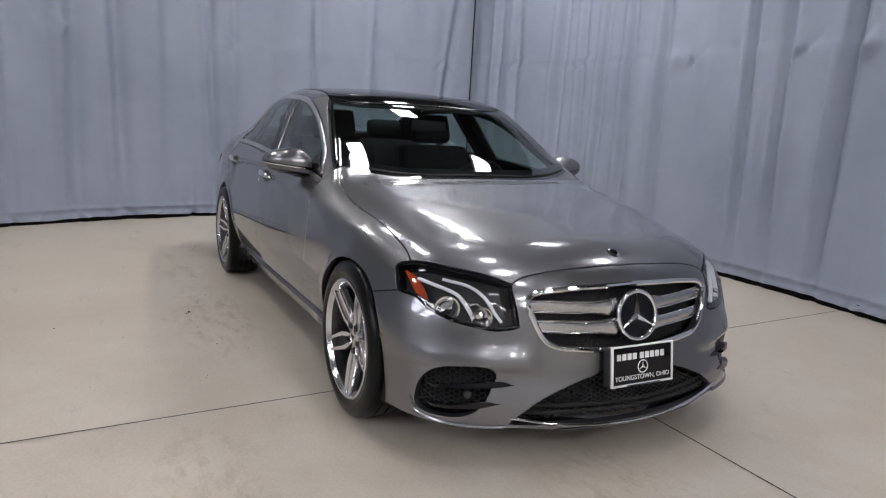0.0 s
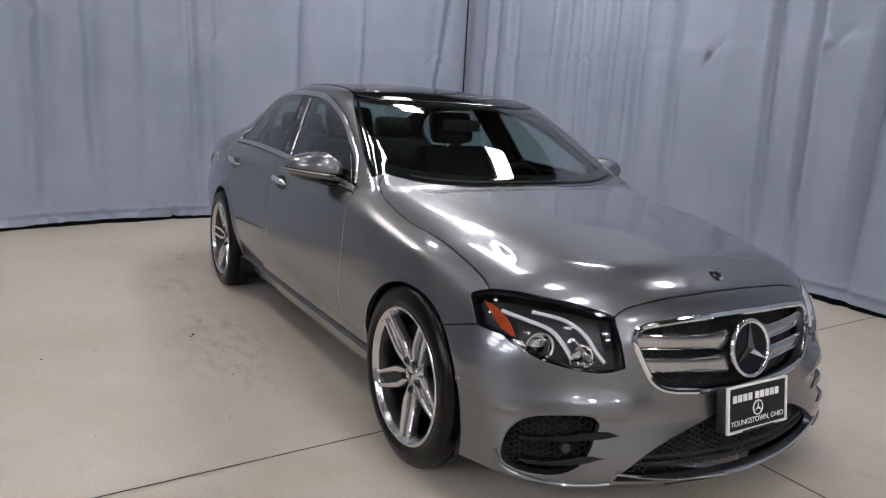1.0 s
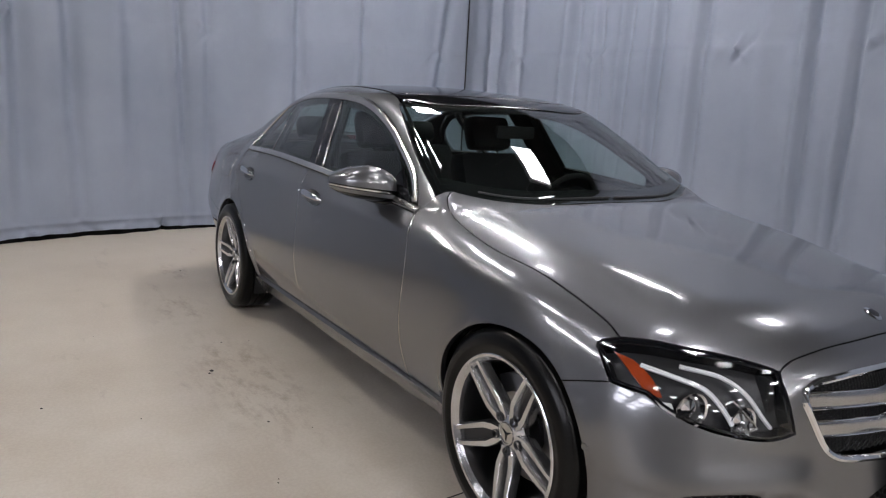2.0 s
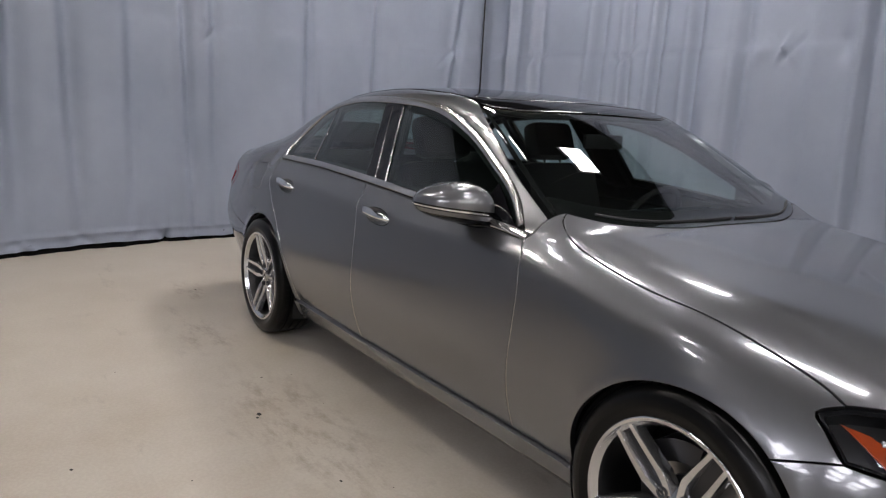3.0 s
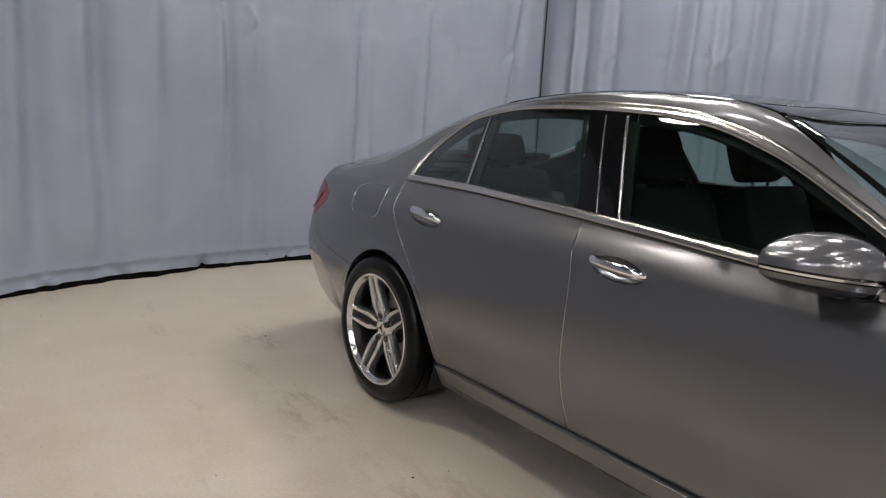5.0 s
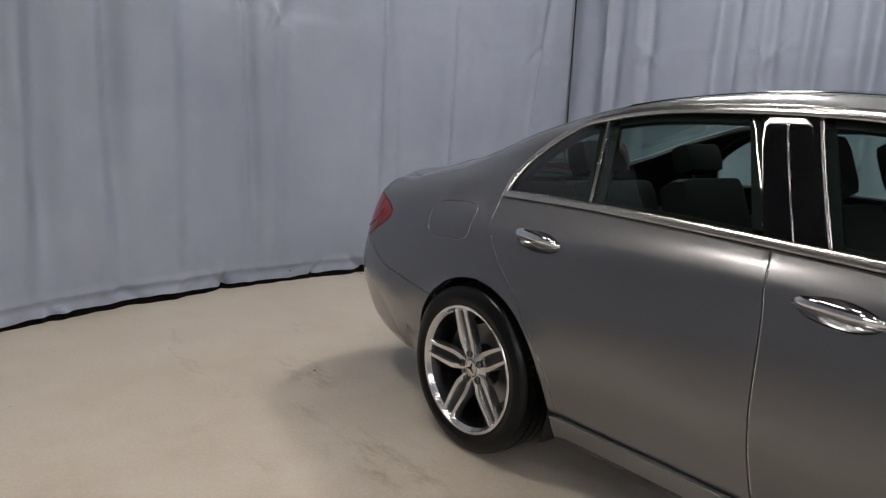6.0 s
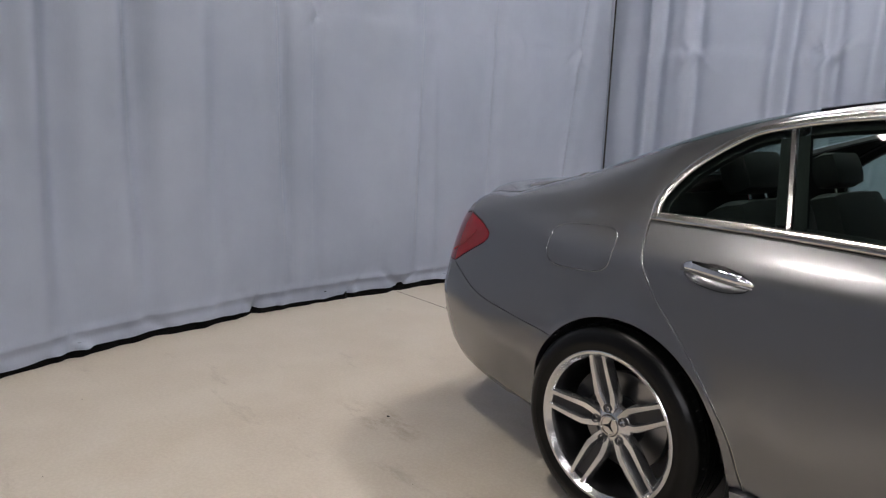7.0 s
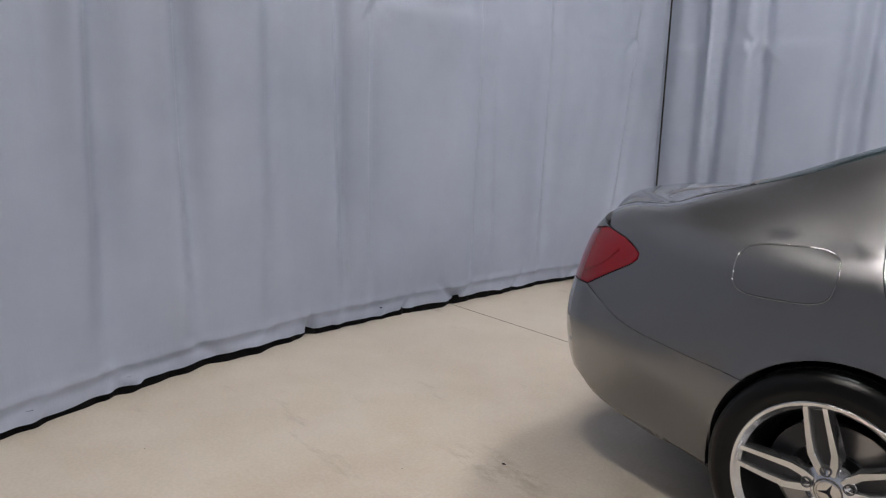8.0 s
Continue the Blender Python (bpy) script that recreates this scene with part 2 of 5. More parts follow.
def curve(pts, step=0.015, closed=False):
    """Points every step along a smooth line through a few given ones."""
    p = [np.array(q, float) for q in pts]
    n, out = len(p), []
    for i in range(n if closed else n - 1):
        a, b = p[i], p[(i + 1) % n]
        q0 = p[i - 1] if (i or closed) else 2 * a - b
        q3 = p[(i + 2) % n] if (closed or i + 2 < n) else 2 * b - a
        k = max(1, int(np.linalg.norm(b - a) / step))
        for t in np.arange(k) / k:
            out.append(0.5 * (2 * a + (b - q0) * t + (2 * q0 - 5 * a + 4 * b - q3) * t * t + (3 * a - q0 - 3 * b + q3) * t**3))
    if not closed:
        out.append(p[-1])
    return np.array(out)


def line(pts, step=0.015, closed=False):
    """Points every step along straight stretches."""
    p = [np.array(q, float) for q in pts]
    out = []
    for a, b in zip(p, p[1:] + (p[:1] if closed else [])):
        k = max(1, int(np.linalg.norm(b - a) / step))
        out += [a + (b - a) * t for t in np.arange(k) / k]
    if not closed:
        out.append(p[-1])
    return np.array(out)


def arc(cx, cz, r, a0, a1, n=40):
    w = np.radians(np.linspace(a0, a1, n))
    return np.stack([cx + r * np.cos(w), cz + r * np.sin(w)], 1)


# ---- the car's skin: a signed field, zero on the outer surface (x ahead, y to its left) ----
AXLE, HUB = 1.4695, 0.335
ARCH_F, ARCH_R, ARCH_X = 0.364, 0.388, -1.445


def smax(a, b, k):
    h = np.maximum(k - np.abs(a - b), 0)
    return np.maximum(a, b) + h * h / (4 * k)


def step01(a, b, x):
    t = np.clip((x - a) / (b - a), 0, 1)
    return t * t * (3 - 2 * t)


half_width = spl([-2.7, -2.45, -2.2, -1.9, -1.47, -0.9, -0.2, 0.5, 1.0, 1.47, 1.8, 2.05, 2.3], [0.73, 0.820, 0.868, 0.903, 0.932, 0.932, 0.932, 0.929, 0.927, 0.924, 0.897, 0.857, 0.80])
top_line = spl([2.32, 2.22, 2.11, 1.9, 1.6, 1.2, 0.8, 0.3, -0.5, -1.2, -1.8, -2.2, -2.45, -2.7], [0.66, 0.755, 0.822, 0.868, 0.913, 0.972, 1.026, 1.03, 1.035, 1.065, 1.11, 1.098, 1.085, 1.06])
nose_line = spl([0.15, 0.257, 0.356, 0.487, 0.59, 0.713, 0.79, 0.87], [2.295, 2.31, 2.285, 2.262, 2.245, 2.207, 2.15, 2.03])
tail_line = spl([0.2, 0.35, 0.5, 0.75, 0.95, 1.06, 1.15], [-2.59, -2.67, -2.69, -2.655, -2.585, -2.53, -2.48])
under_line = spl([-2.62, -2.47, -2.36, -2.17, -1.98, -1.86, -1.0, 1.1, 1.9, 2.3], [0.37, 0.335, 0.285, 0.25, 0.228, 0.215, 0.19, 0.19, 0.165, 0.145])
roof_line = spl([1.05, 0.908, 0.6, 0.27, 0.12, -0.1, -0.4, -0.7, -1.0, -1.3, -1.6, -1.9, -2.05, -2.2], [0.970, 1.05, 1.231, 1.39, 1.438, 1.473, 1.493, 1.489, 1.463, 1.409, 1.316, 1.195, 1.122, 1.03])

ridge_line = spl([0.7, 1.3, 1.6, 1.75, 1.87, 2.0, 2.2], [0.61, 0.638, 0.628, 0.600, 0.560, 0.527, 0.485])

crease_line = spl([-2.7, -2.1, -1.5, -0.8, -0.2, 0.4, 0.8, 1.07, 1.3, 1.46, 1.8, 2.3], [0.93, 0.93, 0.929, 0.928, 0.925, 0.902, 0.881, 0.857, 0.833, 0.812, 0.77, 0.72])


def skin(x, y, z):
    ay = np.abs(y)
    crease = crease_line(np.clip(x, -2.7, 2.3))
    w = 0.005 + 0.045 * step01(1.5, 2.0, x) + 0.022 * step01(-1.5, -2.2, x)
    inset = 0.11 * (1 - 0.75 * step01(1.2, 1.8, x)) * (1 - 0.8 * step01(-1.85, -2.1, x)) * np.maximum((0.60 - z) / 0.38, 0) ** 2 + 0.105 * 0.06 * np.logaddexp(0, (z - 0.61) / 0.06)
    rise = w * np.logaddexp(0, (z - crease) / w)
    inset = inset + (1 - 0.35 * step01(-1.5, -2.1, x)) * (0.45 + 1.6 * rise) * rise + 0.08 * step01(-1.7, -2.4, x) * np.maximum(z - 0.66, 0)
    fold = 0.50 + 0.10 * step01(-1.9, -2.5, x)
    inset = inset + 0.30 * step01(-1.85, -2.05, x) * 0.010 * np.logaddexp(0, (fold - z) / 0.010)
    for xc, rc in ((AXLE, ARCH_F), (ARCH_X, ARCH_R)):
        r = np.hypot(x - xc, z - HUB - 0.006)
        inset = inset - 0.008 * np.exp(-(((r - rc) / 0.035) ** 2))
    side = ay - half_width(x) + inset
    xe = x + (0.25 - 0.10 * step01(1.9, 1.3, x)) * ay**2 * step01(0.2, 1.2, x)
    across = 0.06 - 0.02 * step01(0.4, 0.9, x) * step01(2.0, 1.4, x) + 0.015 * step01(0, -2, x)
    ridge = ridge_line(np.clip(x, 0.7, 2.2))
    top = z - top_line(xe) - 0.14 * step01(0.65, 0.35, x) * step01(-1.6, -1.25, x) + across * ay**2 - 0.006 * step01(ridge + 0.035, ridge - 0.004, ay) * step01(0.75, 1.1, x) * step01(2.1, 1.6, x)
    ledge = np.where(z > 0.43, np.exp(-(((z - 0.43) / 0.055) ** 2)), np.exp(-(((z - 0.43) / 0.022) ** 2)))
    nose = x - nose_line(z) + 0.35 * ay**2 - 0.020 * ledge * step01(0.36, 0.52, ay)
    tail = tail_line(z) + 0.2 * ay**2 - x
    under = under_line(x) - z
    body = smax(side, top, 0.10 + 0.12 * step01(0.8, 1.35, x) + 0.12 * step01(1.35, 1.8, x) - 0.04 * step01(-1.3, -1.9, x))
    body = smax(smax(body, nose, 0.09 + 0.07 * step01(0.3, 0.7, ay)), tail, 0.16)
    body = smax(body, under, 0.03)
    gw = 0.836 - 2.0 * np.maximum(crease + 0.012 + 0.073 * step01(0.62, 0.15, x) + 0.03 * step01(-1.35, -1.75, x) - z, 0) - 0.012 * step01(-1.15, -1.4, x) - 0.058 * step01(-1.45, -2.0, x) - 1.5 * step01(1.0, 1.6, x) - 1.5 * step01(-2.2, -2.5, x) - 0.49 * (z - 1.03) - 0.06 * ((x + 0.35) / 0.85) ** 2 * np.clip((z - 1.0) / 0.35, 0, 1.2) - 0.055 * np.clip(x / 0.75, 0, 1.3) ** 2
    gxe = x + 0.15 * ay**2 * step01(-0.4, 0.4, x)
    roof = z - roof_line(gxe) + (0.09 - 0.055 * step01(-0.3, 0.3, x)) * ay**2
    house = smax(ay - gw, roof, 0.04 + 0.045 * step01(0.4, -0.3, x))
    k = 0.02 + 0.13 * step01(-1.2, -1.8, x) * step01(0.99, 1.13, z)
    return -smax(-body, -house, k)


def grad(p):
    e = 0.003
    g = np.stack([skin(*(p + e * d).T) - skin(*(p - e * d).T) for d in np.eye(3)], 1)
    return g / np.linalg.norm(g, axis=1, keepdims=True)


def cast(o, d, far):
    """The outermost place of the skin along rays o + r d, r from far to 0."""
    hi, lo = np.full(len(o), far), np.zeros(len(o))
    done = np.zeros(len(o), bool)
    for r in np.linspace(far, 0, 70)[1:]:
        inside = skin(*(o + r * d).T) < 0
        lo = np.where(inside & ~done, r, lo)
        hi = np.where(~inside & ~done, r, hi)
        done |= inside
    for _ in range(30):
        mid = (lo + hi) / 2
        inside = skin(*(o + mid[:, None] * d).T) < 0
        lo, hi = np.where(inside, mid, lo), np.where(inside, hi, mid)
    return o + ((lo + hi) / 2)[:, None] * d


AX_Z, AX_R = 0.55, 0.8


def side_to(q, s=-1):
    """(x, angle) rolled round the car's length to the skin; s: -1 its right, 1 its left."""
    w = q[:, 1] / AX_R
    o = np.stack([q[:, 0], 0 * w, 0 * w + AX_Z], 1)
    return cast(o, np.stack([0 * w, s * np.cos(w), np.sin(w)], 1), 1.5)


def side_from(p):
    """(x, height) on the side to (x, angle)."""
    p = np.asarray(p, float)
    o = np.stack([p[:, 0], 0 * p[:, 0], p[:, 1]], 1)
    h = cast(o, np.tile([0.0, -1, 0], (len(p), 1)), 1.3)
    return np.stack([p[:, 0], AX_R * np.arctan2(h[:, 2] - AX_Z, -h[:, 1])], 1)


def side_top(p):
    """(x, y) seen from above to (x, angle)."""
    h = top_to(np.asarray(p, float))
    return np.stack([h[:, 0], AX_R * np.arctan2(h[:, 2] - AX_Z, np.abs(h[:, 1]))], 1)


def top_to(q, s=1):
    o = np.stack([q[:, 0], q[:, 1] * s, 0 * q[:, 0] + 0.4], 1)
    return cast(o, np.tile([0.0, 0, 1], (len(q), 1)), 1.3)


def end_to(q, front=True):
    """(angle, height) round the car's nose or tail; angle 0 on its middle line, plus to its left."""
    c, f = (1.1, 1) if front else (-1.5, -1)
    w = q[:, 0]
    o = np.stack([0 * w + c, 0 * w, q[:, 1]], 1)
    return cast(o, np.stack([f * np.cos(w), np.sin(w), 0 * w], 1), 1.6)


def nose_from(p):
    """(y, height) seen from ahead to (angle, height)."""
    p = np.asarray(p, float)
    o = np.stack([0 * p[:, 0] + 1.1, p[:, 0], p[:, 1]], 1)
    h = cast(o, np.tile([1.0, 0, 0], (len(p), 1)), 1.6)
    return np.stack([np.arctan2(h[:, 1], h[:, 0] - 1.1), h[:, 2]], 1)


def nose_side(p):
    """(x, height) on the car's left to (angle, height)."""
    p = np.asarray(p, float)
    o = np.stack([p[:, 0], 0 * p[:, 0], p[:, 1]], 1)
    h = cast(o, np.tile([0.0, 1, 0], (len(p), 1)), 1.3)
    return np.stack([np.arctan2(h[:, 1], h[:, 0] - 1.1), h[:, 2]], 1)


def inside_poly(pts, poly):
    x, y = pts[:, 0], pts[:, 1]
    hit = np.zeros(len(pts), bool)
    for (x0, y0), (x1, y1) in zip(poly, np.roll(poly, -1, 0)):
        if y0 != y1:
            hit ^= ((y0 > y) != (y1 > y)) & (x < (x1 - x0) * (y - y0) / (y1 - y0) + x0)
    return hit


def edge_far(pts, poly):
    best = np.full(len(pts), 9.0)
    for a, b in zip(poly, np.roll(poly, -1, 0)):
        d = b - a
        t = np.clip(((pts - a) @ d) / max(d @ d, 1e-12), 0, 1)
        best = np.minimum(best, np.linalg.norm(pts - a - t[:, None] * d, axis=1))
    return best


def triangles(outer, holes=(), grid=0.03):
    """Flat points and triangles that fill an outline with holes."""
    from mathutils.geometry import delaunay_2d_cdt

    loops = [np.asarray(outer)] + [np.asarray(h) for h in holes]
    lo, hi = loops[0].min(0), loops[0].max(0)
    gx, gy = np.meshgrid(np.arange(lo[0], hi[0], grid), np.arange(lo[1], hi[1], grid))
    g = np.stack([gx.ravel(), gy.ravel()], 1)
    keep = inside_poly(g, loops[0])
    for h in loops[1:]:
        keep &= ~inside_poly(g, h)
    g = g[keep]
    for h in loops:
        g = g[edge_far(g, h) > 0.4 * grid]
    pts, edges = [], []
    for h in loops:
        a = len(pts)
        pts += list(h)
        edges += [(a + i, a + (i + 1) % len(h)) for i in range(len(h))]
    out, oe, of, *_ = delaunay_2d_cdt([Vector(p) for p in list(pts) + list(g)], edges, [], 0, 1e-6)
    out = np.array([tuple(p) for p in out])
    mid = np.array([out[list(f)].mean(0) for f in of])
    good = inside_poly(mid, loops[0])
    for h in loops[1:]:
        good &= ~inside_poly(mid, h)
    faces = [list(f) for f, ok in zip(of, good) if ok]
    return out, faces


def shell(name, outer, to, mat, parent, holes=(), grid=0.03, depth=0.022, lift=0.0, label="", gap=0.0026):
    """A sheet of the skin within an outline, with its edges folded inwards."""
    flat, faces = triangles(outer, holes, grid)
    p = to(flat)
    n = grad(p)
    # all faces look outwards
    faces = [f if np.dot(np.cross(p[f[1]] - p[f[0]], p[f[2]] - p[f[0]]), n[f[0]]) > 0 else f[::-1] for f in faces]
    count = {}
    for f in faces:
        for a, b in zip(f, f[1:] + f[:1]):
            count[(a, b)] = 1
    rim = [(a, b) for a, b in count if (b, a) not in count]
    p = p + lift * n
    out = {}
    for a, b in rim:
        d = np.cross(p[b] - p[a], n[a])
        for i in (a, b):
            out[i] = out.get(i, 0) + d / (np.linalg.norm(d) + 1e-9)
    pts, nor, faces = list(p), list(n), [list(f) for f in faces]
    ring = {}
    for i, d in out.items():
        d = d / (np.linalg.norm(d) + 1e-9)
        pts[i] = p[i] - (gap + 0.0012) * d
        k = len(pts)
        pts += [pts[i] + 0.0018 * (d - n[i]), pts[i] + 0.0018 * d - depth * n[i]]
        nor += [d, d]
        ring[i] = k
        nor[i] = n[i]
    for a, b in rim:
        faces.append([b, a, ring[a], ring[b]])
        faces.append([ring[b], ring[a], ring[a] + 1, ring[b] + 1])
    me = mesh_object(name, pts, faces, mat, parent, label, normals=nor)
    return me


def dish(name, outer, to, mat, parent, deep, grid=0.02):
    """A hollow in the skin within an outline, deepest in its middle."""
    flat, faces = triangles(outer, (), grid)
    far = edge_far(flat, outer)
    p = to(flat)
    n = grad(p)
    h = np.clip(far / far.max(), 0, 1)
    p = p - (0.002 + deep * np.sqrt(np.maximum(1 - (1 - h) ** 2, 0)))[:, None] * n
    return mesh_object(name, p, faces, mat, parent, smooth=True)


def honeycomb(name, poly, to, cell, lift, mat, parent, thick=0.0022):
    """A lattice of six-sided cells inside an outline, laid on the skin; flat scale: metres across each axis."""
    poly = np.asarray(poly)
    lo, hi = poly.min(0), poly.max(0)
    pts, edges = [], []
    h = cell * math.sqrt(3) / 2
    y, row = lo[1], 0
    while y < hi[1]:
        x = lo[0] + (row % 2) * cell * 0.75
        while x < hi[0]:
            ring = [np.array([x + cell / 2 * math.cos(a), y + cell / 2 * math.sin(a)]) for a in (0, math.pi / 3, 2 * math.pi / 3, math.pi)]
            edges += list(zip(ring, ring[1:]))
            edges.append((ring[0], ring[0] + [cell / 2, 0]))
            x += cell * 1.5
        y, row = y + h / 2 * 1.0, row + 1
    a = np.array([e[0] for e in edges])
    b = np.array([e[1] for e in edges])
    ok = inside_poly(a, poly) & inside_poly(b, poly)
    a, b = to(a[ok]), to(b[ok])
    n = grad(a)
    a, b = a + lift * n, b + lift * n
    d = b - a
    w = np.cross(d, n)
    w /= np.linalg.norm(w, axis=1)[:, None] + 1e-9
    verts, faces = [], []
    for p, q, wi, ni in zip(a, b, w, n):
        k = len(verts)
        verts += [p - wi * thick, p + ni * thick * 1.5, p + wi * thick, q - wi * thick, q + ni * thick * 1.5, q + wi * thick]
        faces += [(k, k + 1, k + 4, k + 3), (k + 1, k + 2, k + 5, k + 4)]
    ob = mesh_object(name, verts, faces, mat, parent)
    return tagged(ob, kind="stuff")


def strip(name, flat, to, radius, mat, parent, lift=0.0, flatness=1.0, label="", closed=False, sides=8):
    """A bar that follows a line on the skin."""
    p = to(np.asarray(flat))
    p = p + lift * grad(p)
    bm = bmesh.new()
    tube(bm, p, radius, sides, flatness, closed)
    return part(name, bm, mat, parent, label)


def mirrored(q):
    q = np.array(q, float)[::-1].copy()
    q[:, 0] = -q[:, 0]
    return q

# ---- the room ----


def hanging(name, pts, height, folds, depth, pinches, seed, label, pleats=(), crumples=(), axis=0):
    """A hung vinyl sheet along a floor line: soft waves, sharper folds, a welded band and a loose hem."""
    rng = np.random.RandomState(seed)
    path = curve(pts, 0.02)
    length = np.r_[0, np.cumsum(np.linalg.norm(np.diff(path, axis=0), axis=1))]
    d = np.gradient(path, axis=0)
    nrm = np.stack([-d[:, 1], d[:, 0]], 1) / np.linalg.norm(d, axis=1)[:, None]
    zs = np.r_[0.042, 0.055, 0.07, 0.09, 0.115, 0.135, 0.15, 0.17, np.linspace(0.2, 1.8, 22), np.linspace(1.85, 2.3, 16), np.linspace(2.36, height, 14)]
    k, m = len(path), len(zs)
    ph = rng.uniform(0, 6.28, 40)
    soft = 0.035 * np.sin(length * 1.3 + ph[0]) + 0.026 * np.sin(length * 3.7 + ph[1]) + 0.014 * np.sin(length * 7.9 + ph[2])
    ridge = []
    for _ in range(folds):
        ridge.append((rng.uniform(0, length[-1]), rng.choice([rng.uniform(0.02, 0.05), rng.uniform(0.06, 0.16)]), depth * rng.uniform(0.25, 1) * rng.choice([-1, 1]), rng.uniform(-0.05, 0.05), rng.uniform(0.1, 2.6), rng.uniform(0.5, 1.6)))
    # the deep folds: place along the floor line, width, depth, lean
    for c, w, a, lean in pleats:
        ridge.append((np.interp(c, path[:, axis], length), w, a, lean, 1.6, 2.2))
        ridge.append((np.interp(c, path[:, axis], length) - 1.5 * w, w, -0.55 * a, lean, 1.6, 2.2))
    pinch = [(rng.uniform(0, length[-1]), rng.uniform(0.03, 0.08), rng.uniform(-0.035, 0.035), rng.uniform(-0.7, 0.7)) for _ in range(pinches)]
    for c in crumples:
        at = np.interp(c, path[:, axis], length)
        pinch += [(at + rng.uniform(-0.07, 0.07), rng.uniform(0.012, 0.03), rng.choice([-1, 1]) * rng.uniform(0.02, 0.04), lean) for lean in (-1.1, -0.5, 0.4, 1.0)]
    crumple = [(rng.uniform(0, length[-1]), rng.uniform(0.02, 0.05), rng.uniform(-0.030, 0.030), rng.uniform(-1.8, 1.8)) for _ in range(int(length[-1] * 9))]
    verts, faces = [], []
    for z in zs:
        low = math.exp(-max(z - 0.05, 0) / 0.10)
        off = soft * (0.5 + 0.5 * min(z / 1.2, 1))
        for c, w, a, lean, zc, zw in ridge:
            fade = (math.exp(-(((z - zc) / zw) ** 2)) * 0.75 + 0.25) * min(1, 0.35 + 0.65 * z / 0.9)
            off = off + a * fade * np.exp(-(((length - c - lean * (z - 1)) / w) ** 2))
        for c, w, a, lean in pinch:
            off = off + a * math.exp(-(((z - 2.05) / 0.10) ** 2)) * np.exp(-(((length - c - lean * (z - 2.05)) / w) ** 2))
        for c, w, a, lean in crumple:
            off = off + a * low * np.exp(-(((length - c - lean * (z - 0.1)) / w) ** 2))
        off = off + 0.008 * math.tanh((z - 2.09) / 0.012) - 0.016 * math.exp(-(((z - 0.143) / 0.010) ** 2)) + 0.010 * math.exp(-(((z - 0.10) / 0.03) ** 2))
        off = off + 0.0018 * np.sin(length * 23 + ph[4] + 3 * math.sin(z * 2.2)) * (0.4 + 0.6 * math.sin(z * 1.7 + ph[5]) ** 2)
        lift = (0.007 * np.sin(length * 3.1 + ph[12]) + 0.004 * np.sin(length * 9 + ph[13]) + 0.003 * np.sin(length * 21 + ph[14])) * low
        q = path + nrm * off[:, None]
        verts += [(a, b, z + c) for (a, b), c in zip(q, lift)]
    for j in range(m - 1):
        for i in range(k - 1):
            a = j * k + i
            faces.append((a, a + 1, a + k + 1, a + k))
    ob = mesh_object(name, verts, faces, FABRIC, smooth=True)
    tagged(ob, label, "curtain", kind="structure")
    # black strip that hangs from the hem to the floor
    low_row = np.array(verts[2 * k : 3 * k])[:, :2] + nrm * 0.012
    vs = [(x, y, z) for z in (0.0, 0.085) for x, y in low_row]
    mesh_object("hem_strip", vs, [(i, i + 1, k + i + 1, k + i) for i in range(k - 1)], HEM, ob)
    bm = bmesh.new()
    tube(bm, [(x, y, height) for x, y in path[::12]], 0.022, 6)
    part("curtain_rail", bm, SATIN, ob, "satin metal curtain rail")
    return ob


hanging("curtain_rear", [(-3.55, -4.6), (-3.75, -3.6), (-3.95, -2.7), (-4.24, -1.8), (-4.44, -1.0), (-4.54, -0.3), (-4.58, 0.4), (-4.62, 1.2), (-4.62, 2.1), (-4.45, 2.93)], 4.15, 8, 0.035, 6, 3, "pale blue-grey vinyl curtain hanging to the floor",
        [(-2.57, 0.06, 0.05, 0.0), (-1.97, 0.09, 0.10, 0.02), (-1.52, 0.075, 0.08, -0.02), (-1.04, 0.07, 0.04, 0.0), (-0.5, 0.05, 0.06, -0.03), (-0.26, 0.05, 0.035, 0.0), (0.71, 0.06, 0.045, 0.02), (1.54, 0.05, 0.05, 0.03), (2.49, 0.05, 0.07, 0.12)], (-2.0, -0.3, 2.55), 1)
hanging("curtain_left", [(-4.62, 2.925), (-3.4, 3.2), (-2.0, 3.38), (0.0, 3.44), (1.3, 3.32), (3.5, 3.1), (6.8, 2.9)], 4.15, 34, 0.05, 12, 8, "pale blue-grey vinyl curtain in close folds",
        [(-4.03, 0.065, 0.06, 0.02), (-3.68, 0.06, 0.045, 0.0), (-2.93, 0.06, 0.08, 0.02), (-2.54, 0.05, 0.06, -0.02), (-2.22, 0.05, 0.07, 0.02), (-1.76, 0.06, 0.07, 0.0), (-1.26, 0.06, 0.06, 0.0), (-0.18, 0.05, 0.07, -0.02), (0.17, 0.05, 0.06, 0.0), (0.72, 0.06, 0.08, 0.02)], (-3.7, -2.6, -0.9, 0.3), 0)
hanging("curtain_right", [(1.2, -6.6), (0.6, -6.62), (0.0, -6.6), (-2.4, -6.3), (-3.3, -5.5), (-3.56, -4.62)], 4.15, 50, 0.04, 10, 12, "pale blue-grey vinyl curtain hanging to the floor")
# black rod drawn as the shadow line where the two curtains overlap
bm = bmesh.new()
tube(bm, [(-4.445, 2.925, 0.05), (-4.445, 2.925, 4.15)], 0.008, 8)
part("overlap_shade", bm, LINER, bpy.data.objects["curtain_rear"])
bm = bmesh.new()
box(bm, (-11, -18, -0.1), (18, 8, 0))
floor = tagged(part("floor", bm, CONCRETE, smooth=False), "smooth beige concrete floor with tyre marks", "floor", kind="structure")
bm = bmesh.new()
box(bm, (-11, -18, 5.6), (18, 8, 5.75))
